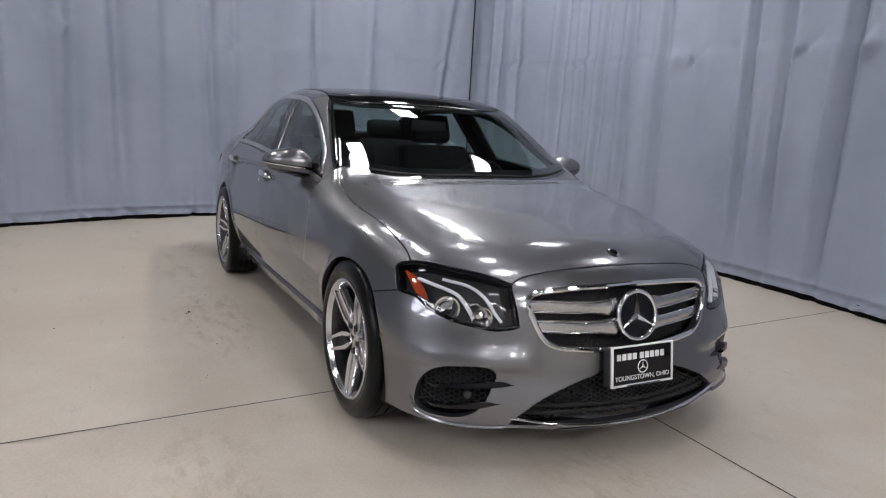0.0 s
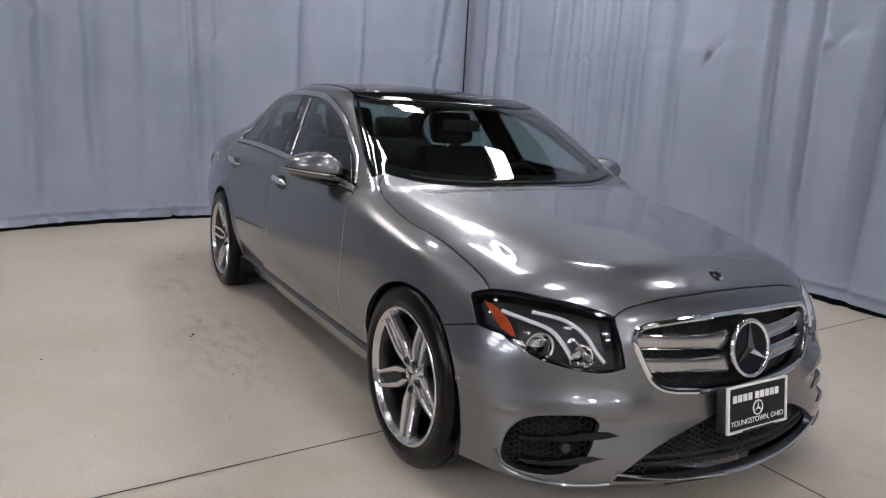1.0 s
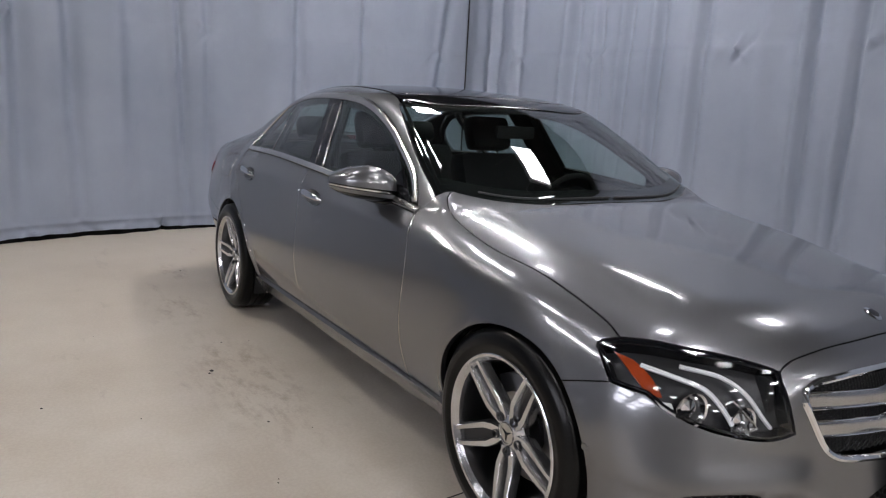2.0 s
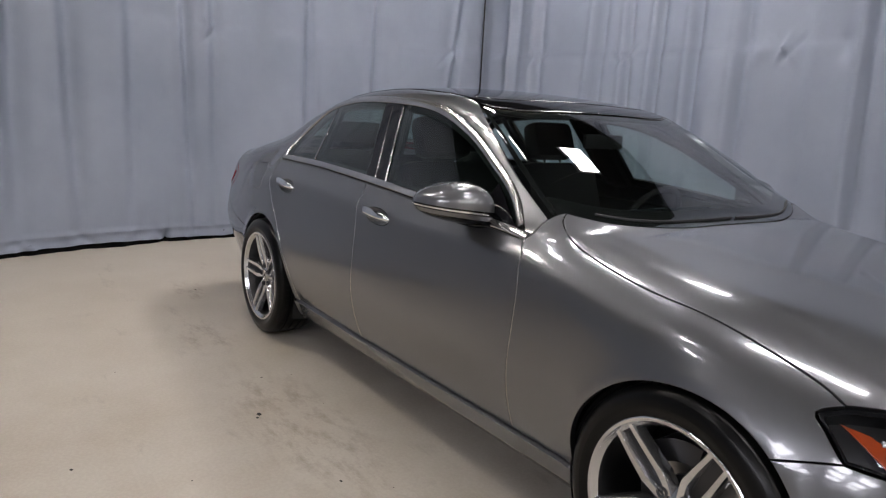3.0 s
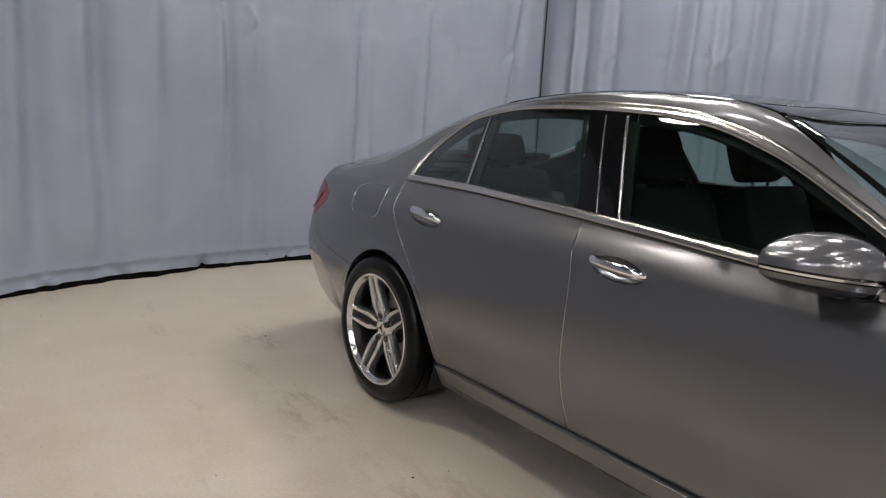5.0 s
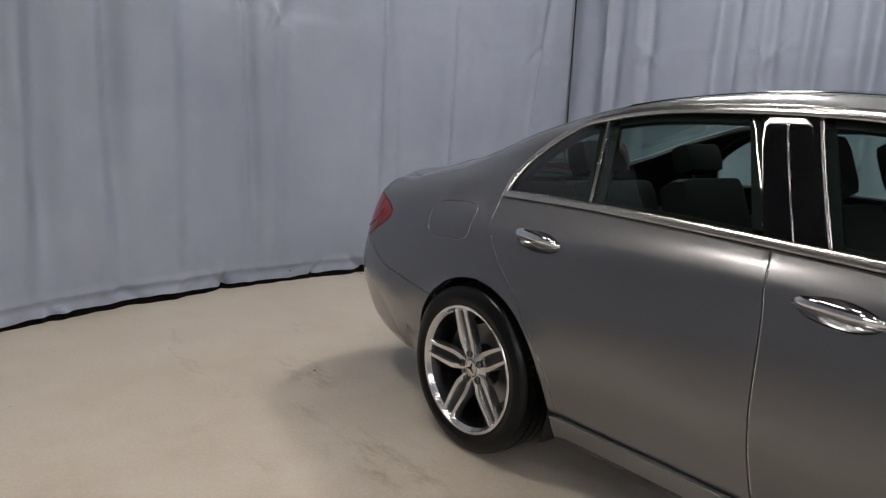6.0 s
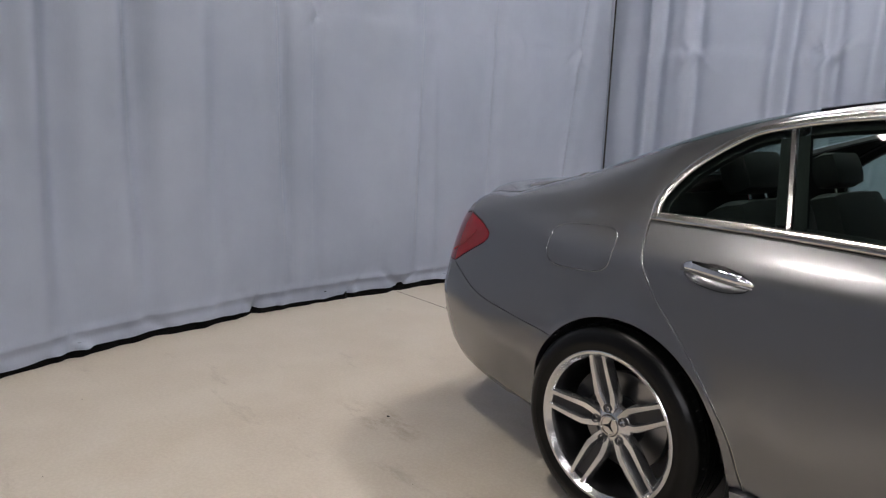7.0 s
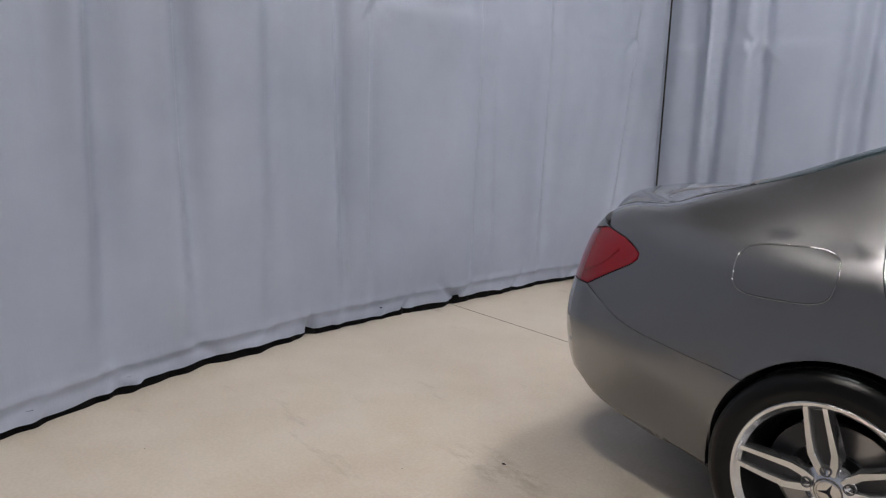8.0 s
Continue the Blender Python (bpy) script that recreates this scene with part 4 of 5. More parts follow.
emblem(grille_t, pose(EX, 0, EZ, 0, 0, 90) @ pose(0, 0, 0, -12, 0, 0), 0.094, 0.0085)
p0 = top_to(np.array([[2.085, 0.0]]))
n0 = grad(p0)[0]
bm = bmesh.new()
lathe(bm, [(0.0005, -0.004), (0.018, -0.004), (0.026, -0.001), (0.028, 0.0)], 32)
m0 = Matrix.Translation(Vector(p0[0])) @ Vector(n0).to_track_quat("-Y", "Z").to_matrix().to_4x4()
ob = part("bonnet_badge", bm, CHROME, car, "small round chrome badge")
ob.matrix_basis = m0
bm = bmesh.new()
lathe(bm, [(0.0005, -0.0055), (0.017, -0.005), (0.0175, -0.003)], 32)
part("badge_face", bm, BLACK, ob, "dark blue badge face")

# lower intake and side vents
low_t = tagged(new("lower_intake"), "black honeycomb lower air intake")
low_t.parent = car
shell("intake_backing", shrink(hole_i, -0.012), end_to, LINER, low_t, lift=-0.08, depth=0.002, grid=0.05)
honeycomb("intake_mesh", hole_i, end_to, 0.022, -0.045, PLASTIC, low_t)
for z in (0.243, 0.275):
    y = np.linspace(-0.50 + (z - 0.23), 0.50 - (z - 0.23), 40)
    strip("intake_bar", nose_from(np.stack([y, 0 * y + z - 0.012 * (1 - (y / 0.5) ** 2)], 1)), end_to, 0.005, LINER, low_t, -0.035, 1.6)
y = np.linspace(-0.53, 0.53, 50)
strip("chrome_lip", nose_from(np.stack([y, 0.183 + 0.055 * np.abs(y / 0.55) ** 2.2], 1)), end_to, 0.006, CHROME, low_t, 0.002, 0.9, "thin chrome strip along the lip")


def side_vent(s):
    flip = (lambda q: mirrored(q)) if s > 0 else (lambda q: np.asarray(q))
    t = tagged(new("side_vent"), "black honeycomb corner vent with two blades")
    t.parent = car
    shell("vent_backing", shrink(flip(hole_v), -0.012), end_to, LINER, t, lift=-0.07, depth=0.002, grid=0.05)
    honeycomb("vent_mesh", flip(hole_v), end_to, 0.022, -0.032, PLASTIC, t)
    for z0, z1, y1, w in ((0.345, 0.350, 0.507, 0.016), (0.272, 0.284, 0.562, 0.016)):
        top = [(-0.797, z0 - 0.004), (-0.72, z0 + 0.006), (-y1 - 0.06, z0 + 0.022), (-y1, z1)]
        low = [(-y1, z1), (-y1 - 0.07, z0 - 0.006), (-0.72, z0 - 0.014), (-0.797, z0 - 0.020)]
        out = np.r_[curve(top)[:-1], curve(low)[:-1]]
        shell("blade", flip(nose_from(out)), end_to, BLACK, t, lift=0.004, depth=0.035, grid=0.03)
    q = flip(nose_from(np.array([(-0.675, 0.312)])))
    p = end_to(q)
    n = grad(p)[0]
    bm = bmesh.new()
    lathe(bm, [(0.0005, -0.012), (0.014, -0.012), (0.017, -0.009), (0.017, 0.02)], 24)
    o = part("parking_sensor", bm, PLASTIC, t)
    o.matrix_basis = Matrix.Translation(Vector(p[0]) - 0.03 * Vector(n)) @ Vector(n).to_track_quat("-Y", "Z").to_matrix().to_4x4()


both(side_vent)


def sensor_on(p, n, r=0.011):
    bm = bmesh.new()
    lathe(bm, [(0.0005, -0.0015), (r * 0.85, -0.0015), (r, 0.001)], 24)
    o = part("parking_sensor", bm, PAINT, car)
    o.matrix_basis = Matrix.Translation(Vector(p)) @ Vector(n).to_track_quat("-Y", "Z").to_matrix().to_4x4()


for x, z, s in ((1.82, 0.467, -1), (1.82, 0.467, 1), (-2.50, 0.505, -1), (-2.50, 0.505, 1)):
    o = np.array([[x, 0, z]])
    p = cast(o, np.array([[0.0, s, 0]]), 1.3)
    sensor_on(p[0], grad(p)[0])

bm = bmesh.new()
box(bm, (1.80, -0.52, 0.20), (2.10, 0.52, 0.70), 0.02)
part("bumper_core", bm, LINER, car)

# number plate carrier with a dealer's plate
plate = tagged(new("licence_plate"), "black dealer plate in a silver frame")
plate.parent = car
plate.matrix_basis = pose(2.312, 0.0, 0.418, 0, 0, 90) @ pose(0, 0, 0, -8, 0, 0)
bm = bmesh.new()
box(bm, (-0.165, 0.004, -0.075), (0.165, 0.035, 0.07), 0.006)
part("carrier", bm, PLASTIC, plate)
bm = bmesh.new()
box(bm, (-0.148, -0.003, -0.071), (0.148, 0.003, 0.071))
part("plate_face", bm, BLACK, plate, "black plate face")
bm = bmesh.new()
for lo, hi in (((-0.156, -0.008, -0.079), (-0.1495, 0.004, 0.079)), ((0.1495, -0.008, -0.079), (0.156, 0.004, 0.079)), ((-0.149, -0.008, -0.079), (0.149, 0.004, -0.072)), ((-0.149, -0.008, 0.073), (0.149, 0.004, 0.079))):
    box(bm, lo, hi, 0.0015)
part("plate_frame", bm, WHITE, plate, "silver-white plate frame")
bm = bmesh.new()
box(bm, (-0.085, -0.0095, -0.0775), (0.085, -0.0082, -0.0735))
part("frame_bar", bm, PLASTIC, plate)
bm = bmesh.new()
for x, w in ((-0.078, 0.105), (0.052, 0.135)):
    for k in range(int(w / 0.0262)):
        a = x - w / 2 + k * 0.0262
        box(bm, (a, -0.006, 0.024), (a + 0.019, -0.0035, 0.048))
part("lettering_bars", bm, WHITE, plate, "row of white bars", smooth=False)


def lettering(text, size, m, mat, parent):
    c = bpy.data.curves.new("lettering", "FONT")
    c.body, c.size, c.align_x, c.align_y, c.extrude = text, size, "CENTER", "CENTER", 0.0006
    tmp = bpy.data.objects.new("tmp", c)
    scene.collection.objects.link(tmp)
    bpy.context.view_layer.update()
    me = bpy.data.meshes.new_from_object(tmp.evaluated_get(bpy.context.evaluated_depsgraph_get()))
    bpy.data.objects.remove(tmp)
    me.materials.clear()
    me.materials.append(mat)
    o = new("lettering", me)
    o.parent, o.matrix_basis = parent, m
    return o


lettering("YOUNGSTOWN, OHIO", 0.0265, pose(0, -0.0042, -0.048, 90, 0, 0), WHITE, plate)
emblem(plate, pose(0, -0.0045, -0.008), 0.024, 0.0022, "plate_emblem", "small round emblem with three arms", BLACK, WHITE)

# headlamps
def headlamp(s):
    flip = (lambda q: mirrored(q)) if s > 0 else (lambda q: np.asarray(q))
    t = tagged(new("headlamp"), "clear-lensed headlamp with twin light strips")
    t.parent = car
    q_lo = nose_from(curve(lamp_low))
    tipr = mirrored(nose_side(np.array([LAMP_TAIL])))[0]
    back = top_to(np.array([[1.795, -0.775]]))[0]
    back = np.array([np.arctan2(back[1], back[0] - 1.1), back[2]])
    up = top_to(curve([(1.795, -0.775), (1.857, -0.739), (1.951, -0.67), (2.04, -0.576), (2.105, -0.497)]))
    up = np.stack([np.arctan2(up[:, 1], up[:, 0] - 1.1), up[:, 2]], 1)
    inn = nose_from(curve(lamp_in))
    out = np.r_[inn[:-1], q_lo[:-1], line([q_lo[-1], tipr])[:-1], curve([tipr, *mirrored(nose_side(np.array([(1.785, 0.705), (1.752, 0.735)])))[::-1], back])[:-1], up[:-1], line([up[-1], inn[0]])[:-1]]
    out = flip(shrink(out, 0.002))
    shell("lens_cover", out, end_to, CLEAR, t, lift=0.001, depth=0.004, grid=0.03, label="clear cover")
    shell("lamp_rim", out, end_to, BLACK, t, [shrink(out, 0.011)], lift=-0.002, depth=0.05, grid=0.03)
    shell("lamp_housing", shrink(out, 0.003), end_to, DARK_ALLOY, t, lift=-0.05, depth=0.002, grid=0.03)
    # (y, height) lines of the light strips
    for pts, r in (([(-0.715, 0.722), (-0.640, 0.705), (-0.598, 0.668), (-0.570, 0.612), (-0.550, 0.582)], 0.010), ([(-0.785, 0.712), (-0.737, 0.696), (-0.687, 0.674), (-0.661, 0.632), (-0.645, 0.590)], 0.011)):
        strip("light_strip", flip(nose_from(curve(pts))), end_to, r, GUIDE, t, -0.014, 0.6, "white light guide")
    for (y, z), r in (((-0.735, 0.628), 0.034), ((-0.622, 0.603), 0.028)):
        p = end_to(flip(nose_from(np.array([(y, z)]))))
        bm = bmesh.new()
        lathe(bm, [(r * 1.5, -0.03), (r * 1.3, -0.028), (r * 1.05, 0.0), (r, 0.0), (r * 0.9, -0.006), (r * 0.7, -0.016), (0.0005, -0.022)], 28)
        o = part("projector", bm, CHROME, t)
        o.matrix_basis = Matrix.Translation(Vector(p[0]) - 0.045 * Vector(grad(p)[0])) @ pose(0, 0, 0, 0, 0, 90 + 14 * s)
    strip("lamp_trim", flip(nose_from(curve([(-0.650, 0.640), (-0.628, 0.648), (-0.600, 0.606), (-0.580, 0.580), (-0.600, 0.572), (-0.632, 0.580)]))), end_to, 0.003, SATIN, t, -0.02)
    am = np.array([(-0.806, 0.728), (-0.789, 0.722), (-0.779, 0.686), (-0.778, 0.642), (-0.800, 0.640), (-0.812, 0.683)])
    shell("side_reflector", flip(nose_from(curve(am, closed=True))), end_to, AMBER, t, lift=-0.008, depth=0.01, grid=0.02, label="amber side reflector")
    am = np.array([(-0.794, 0.636), (-0.764, 0.634), (-0.760, 0.588), (-0.786, 0.606)])
    shell("corner_light", flip(nose_from(line(am, closed=True))), end_to, WHITE, t, lift=-0.010, depth=0.01, grid=0.02, label="white corner lamp")


GUIDE = material("light_guide", (0.75, 0.76, 0.78), 0.25)
both(headlamp)

# tail: lamps, bumper, boot panel
def tail_side(p):
    p = np.asarray(p, float)
    o = np.stack([p[:, 0], 0 * p[:, 0], p[:, 1]], 1)
    h = cast(o, np.tile([0.0, 1, 0], (len(p), 1)), 1.3)
    return np.stack([np.arctan2(h[:, 1], -1.5 - h[:, 0]), h[:, 2]], 1)


def tail_rear(p):
    p = np.asarray(p, float)
    o = np.stack([0 * p[:, 0] - 1.5, p[:, 0], p[:, 1]], 1)
    h = cast(o, np.tile([-1.0, 0, 0], (len(p), 1)), 1.6)
    return np.stack([np.arctan2(h[:, 1], -1.5 - h[:, 0]), h[:, 2]], 1)


tail_to = lambda q: end_to(q, False)
lamp_edge = tail_side(curve(TAIL_EDGE))
seam_r, a_r, x_r = REAR_SEAM
lamp_rear_low = line([lamp_edge[0], tail_rear(np.array([(0.45, 0.745)]))[0]])
lamp_rear_up = line([tail_rear(np.array([(0.45, 0.90)]))[0], lamp_edge[-1]])
lampq = np.r_[lamp_edge[:-1], lamp_rear_up[::-1][:-1], line([lamp_rear_up[0], lamp_rear_low[-1]])[:-1], lamp_rear_low[::-1][:-1]]
for s in (-1, 1):
    q = lampq if s > 0 else mirrored(lampq)
    t = tagged(new("tail_lamp"), "red wrap-around tail lamp")
    t.parent = car
    shell("lens", shrink(q, 0.001), tail_to, RED, t, depth=0.03, grid=0.03)
    q2 = tail_side(curve([(-2.43, 0.80), (-2.34, 0.845), (-2.27, 0.905)]))
    strip("lamp_band", q2 if s > 0 else mirrored(q2), tail_to, 0.004, RED, t, 0.001)
arch_back = tail_side(rear_arch(a_r, 199))
low_side = tail_side([(-1.87, 0.222), (-1.98, 0.236), (-2.17, 0.258), (-2.35, 0.296), (-2.48, 0.342)])
halfr = np.r_[line([(0.0, 0.72), lamp_rear_low[-1]])[:-1], lamp_rear_low[::-1][:-1], tail_side(REAR_LINE[::-1])[:-1], arch_back[:-1], line([arch_back[-1], *low_side, (0.3, 0.375), (0.0, 0.375)])]
full = np.r_[halfr, mirrored(halfr)[1:-1]]
shell("rear_bumper", full, tail_to, PAINT, car, grid=0.04, depth=0.03, gap=0.001)
up = top_to(curve([(-2.44, 0.61), (-2.49, 0.3), (-2.50, 0.0)]))
up = np.stack([np.arctan2(up[:, 1], -1.5 - up[:, 0]), up[:, 2]], 1)
halfp = np.r_[line([(0.0, 0.725), lamp_rear_low[-1]])[:-1], line([lamp_rear_low[-1], lamp_rear_up[0]])[:-1], lamp_rear_up[:-1], line([lamp_rear_up[-1], up[0]])[:-1], up]
shell("boot_panel", np.r_[halfp, mirrored(halfp)[1:-1]], tail_to, PAINT, car, grid=0.04, depth=0.02)
ys = np.linspace(-0.60, 0.60, 41)
front_x = spl([-0.6, -0.5, -0.3, 0.0, 0.3, 0.5, 0.6], [-2.17, -2.27, -2.345, -2.365, -2.345, -2.27, -2.17])(ys)
rear_x = spl([-0.6, -0.3, 0.0, 0.3, 0.6], [-2.437, -2.492, -2.502, -2.492, -2.437])(ys)
rows = []
for u, rise in ((0.0, -0.004), (0.0, 0.003), (0.2, 0.006), (0.45, 0.013), (0.7, 0.022), (0.9, 0.030), (0.98, 0.031), (1.0, 0.027), (1.004, 0.004), (1.0, -0.008)):
    p = top_to(np.stack([front_x + (rear_x - front_x) * u, ys], 1))
    rows.append(p + np.stack([0 * ys, 0 * ys, (1.7 * rise if rise > 0.004 else rise) * (1 - 0.97 * np.abs(ys / 0.6) ** 7)], 1))
k = len(ys)
mesh_object("boot_spoiler", np.concatenate(rows), [(r * k + i, r * k + i + 1, (r + 1) * k + i + 1, (r + 1) * k + i) for r in range(len(rows) - 1) for i in range(k - 1)], PAINT, car, smooth=True)
for s in (-1, 1):
    strip("boot_shut_line", curve([(-1.93, 0.592), (-2.1, 0.628), (-2.3, 0.633), (-2.43, 0.612)]) * [1, s], top_to, 0.0016, LINER, car, 0.0, 0.8)
strip("boot_gap_seal", curve([(-1.915, -0.585), (-1.985, -0.3), (-2.0, 0.0), (-1.985, 0.3), (-1.915, 0.585)]), top_to, 0.012, PLASTIC, car, -0.006, 0.7)

# door mirrors
def mirror_unit(s):
    t = tagged(new("door_mirror"), "grey door mirror with a black foot")
    t.parent = car
    t.matrix_basis = Matrix.Diagonal((1, -s, 1, 1))
    c, r = np.array([0.478, -0.930, 1.035]), np.array([0.110, 0.126, 0.071])

    def shape(u, v):
        """u: round the upright, v: from below to above."""
        x, y, z = np.cos(v) * np.cos(u), np.cos(v) * np.sin(u), np.sin(v)
        g = lambda a, e: np.sign(a) * np.abs(a) ** e
        x = np.maximum(g(x, 0.85), -0.5)
        y, z = g(y, 0.78), g(z, 0.75)
        tall = 1.10 + 0.26 * np.sin(1.5 * y + 0.25) - 0.20 * y**2
        p = c + r * np.stack([x, y, np.where(z > 0, z * tall, z * (0.85 + 0.10 * y))], -1)
        p[..., 2] += -0.10 * (p[..., 1] - c[1])
        p[..., 0] += 0.30 * (p[..., 1] - c[1])
        return p

    def band(name, v0, v1, mat, grow=1.0, label="", n=10):
        nonlocal r
        keep = r
        r = r * grow
        us, vs = np.linspace(0, 2 * math.pi, 49)[:-1], np.linspace(v0, v1, n)
        pts = shape(*np.meshgrid(us, vs)).reshape(-1, 3)
        r = keep
        k = len(us)
        faces = [(j * k + i, j * k + (i + 1) % k, (j + 1) * k + (i + 1) % k, (j + 1) * k + i) for j in range(n - 1) for i in range(k)]
        if abs(v1 - math.pi / 2) < 0.01:
            faces.append(tuple(range((n - 1) * k, n * k)))
        if abs(v0 + math.pi / 2) < 0.01:
            faces.append(tuple(reversed(range(k))))
        o = mesh_object(name, pts, faces, mat, t, label, smooth=True)
        return o

    band("mirror_cap", -0.02, math.pi / 2, PAINT, 1.0, n=16)
    band("trim_line", -0.09, -0.02, BLACK, 0.985, "", 3)
    band("indicator", -0.17, -0.09, CHROME, 0.995, "clear indicator strip", 4)
    band("trim_line", -0.23, -0.17, BLACK, 0.98, "", 3)
    band("trim_band", -0.52, -0.23, PAINT, 1.0, "", 5)
    band("mirror_base", -math.pi / 2, -0.52, BLACK, 0.985, "gloss black lower shell", 10)
    bm = bmesh.new()
    tube(bm, [(0.47, -0.90, 0.985), (0.50, -0.87, 0.975), (0.54, -0.84, 0.972), (0.57, -0.81, 0.975)], [0.03, 0.027, 0.026, 0.03], 12, 0.6)
    part("mirror_foot", bm, BLACK, t, "gloss black foot")
    bm = bmesh.new()
    pts = [(0.424 + 0.3 * 0.085 * math.cos(w), -0.93 + 0.085 * math.cos(w), 1.036 + 0.046 * math.sin(w)) for w in np.linspace(0, 2 * math.pi, 33)[:-1]]
    bm.faces.new([bm.verts.new(p) for p in pts])
    part("mirror_glass", bm, CHROME, t, "mirror glass")


both(mirror_unit)


def sail(s):
    to = lambda q: side_to(q, s)
    q = side_from(np.r_[line([(0.70, 0.975), (0.47, 0.990)])[:-1], line([(0.47, 0.990), (0.50, 1.12)])[:-1], line([(0.50, 1.12), (0.70, 0.975)])[:-1]])
    shell("mirror_triangle", q, to, BLACK, car, lift=0.0, depth=0.01, label="gloss black corner panel")


both(sail)

# wheels
def bar(bm, path, width, face, thick, chamfer=0.004):
    """A spoke along (x, z) points with its outer face at -face in y."""
    rings = []
    n = len(path)
    for i in range(n):
        d = np.array(path[min(i + 1, n - 1)]) - np.array(path[max(i - 1, 0)])
        d = d / np.linalg.norm(d)
        w = np.array([-d[1], d[0]])
        p, h, f, t = np.array(path[i]), width[i] / 2, face[i], thick
        sec = [(-h, f - 2.2 * chamfer), (-h + chamfer, f), (h - chamfer, f), (h, f - 2.2 * chamfer), (h * 1.15, f - t), (-h * 1.15, f - t)]
        rings.append([bm.verts.new((p[0] + w[0] * a, -b, p[1] + w[1] * a)) for a, b in sec])
    for a, b in zip(rings, rings[1:]):
        for k in range(6):
            bm.faces.new((a[k], a[(k + 1) % 6], b[(k + 1) % 6], b[k]))
    bm.faces.new(rings[0][::-1])
    bm.faces.new(rings[-1])


def build_wheel():
    """Outer side towards -y; the hub's middle plane at y = 0."""
    w = tagged(new("wheel"), "five-twin-spoke silver alloy wheel with a low tyre")
    tread = []
    for k in range(-4, 5):
        y = 0.094 * k / 4.5
        tread += [(0.3395 - 0.004 * (k / 4) ** 2, y - 0.007), (0.3395 - 0.004 * (k / 4) ** 2, y + 0.007)]
        if k in (-3, -1, 1, 3):
            tread += [(0.332, y + 0.0075), (0.332, y + 0.0135)]
    bm = bmesh.new()
    lathe(bm, [(0.245, -0.098), (0.252, -0.112), (0.262, -0.116), (0.275, -0.119), (0.285, -0.123), (0.288, -0.1225), (0.30, -0.122), (0.316, -0.116), (0.318, -0.1145), (0.328, -0.107), (0.334, -0.100)] + tread + [(0.328, 0.107), (0.30, 0.122), (0.262, 0.116), (0.245, 0.098)], 96)
    part("tyre", bm, RUBBER, w)
    verts, faces = [], []
    for k in range(72):
        for sgn in (-1, 1):
            a = 2 * math.pi * (k + 0.5 * (sgn > 0)) / 72
            i = len(verts)
            for da, y, r in ((-0.006, 0.108, 0.3275), (0.006, 0.108, 0.3275), (0.020, 0.062, 0.3405), (0.008, 0.062, 0.3405)):
                verts.append((r * math.cos(a + da), sgn * y, r * math.sin(a + da)))
            faces.append((i, i + 1, i + 2, i + 3))
    tagged(mesh_object("tread_grooves", verts, faces, LINER, w), kind="stuff")
    bm = bmesh.new()
    lathe(bm, [(0.246, -0.108), (0.2565, -0.114), (0.258, -0.117), (0.255, -0.1195), (0.247, -0.1185), (0.240, -0.108), (0.234, -0.100)], 96)
    part("rim", bm, ALLOY, w)
    bm = bmesh.new()
    lathe(bm, [(0.2345, -0.100), (0.228, -0.085), (0.222, -0.05), (0.214, 0.0), (0.220, 0.08), (0.246, 0.10)], 96)
    part("barrel", bm, BARREL, w)
    for k in range(5):
        a = 2 * math.pi * k / 5
        rot = np.array([[math.cos(a), -math.sin(a)], [math.sin(a), math.cos(a)]])
        bm = bmesh.new()
        for s in (-1, 1):
            path = [rot @ np.array(p) for p in ((0.045, s * 0.012), (0.075, s * 0.023), (0.105, s * 0.0305), (0.16, s * 0.029), (0.21, s * 0.0265), (0.242, s * 0.025))]
            bar(bm, path, [0.027, 0.0275, 0.026, 0.0225, 0.0205, 0.0205], [0.078, 0.082, 0.090, 0.100, 0.107, 0.110], 0.036)
        part("spoke", bm, ALLOY, w)
        bm = bmesh.new()
        bar(bm, [rot @ np.array(p) for p in ((0.07, 0), (0.12, 0), (0.20, 0), (0.236, 0))], [0.03, 0.040, 0.046, 0.048], [0.060, 0.064, 0.080, 0.088], 0.02)
        part("spoke_web", bm, DARK_ALLOY, w, "dark grey inset between the arms")
        bm = bmesh.new()
        lathe(bm, [(0.0005, -0.066), (0.008, -0.066), (0.0095, -0.060), (0.0095, -0.05)], 12)
        o = part("wheel_bolt", bm, STEEL, w)
        o.location = (0.056 * math.cos(a), 0, 0.056 * math.sin(a))
        bm = bmesh.new()
        lathe(bm, [(0.0135, -0.0735), (0.0125, -0.084), (0.0145, -0.0845), (0.016, -0.074)], 16)
        o = part("bolt_seat", bm, DARK_ALLOY, w)
        o.location = (0.058 * math.cos(a), 0, 0.058 * math.sin(a))
    bm = bmesh.new()
    lathe(bm, [(0.072, -0.045), (0.070, -0.062), (0.055, -0.072), (0.044, -0.078), (0.038, -0.080), (0.036, -0.076)], 48)
    part("hub", bm, ALLOY, w)
    bm = bmesh.new()
    lathe(bm, [(0.036, -0.078), (0.034, -0.083), (0.030, -0.084), (0.0285, -0.081), (0.0005, -0.0815)], 40)
    part("centre_cap", bm, SATIN, w, "round centre cap")
    bm = bmesh.new()
    star(bm, 0.027, 0.003, 0.006)
    o = part("cap_star", bm, BLACK, w, smooth=False)
    o.location = (0, -0.082, 0)
    bm = bmesh.new()
    lathe(bm, [(0.08, 0.0), (0.165, 0.0), (0.165, 0.03), (0.08, 0.03)], 64, closed=True)
    part("brake_disc", bm, STEEL, w, "bare steel brake disc")
    bm = bmesh.new()
    lathe(bm, [(0.0005, 0.0), (0.085, -0.012), (0.09, 0.02)], 40)
    part("disc_bell", bm, DARK_ALLOY, w)
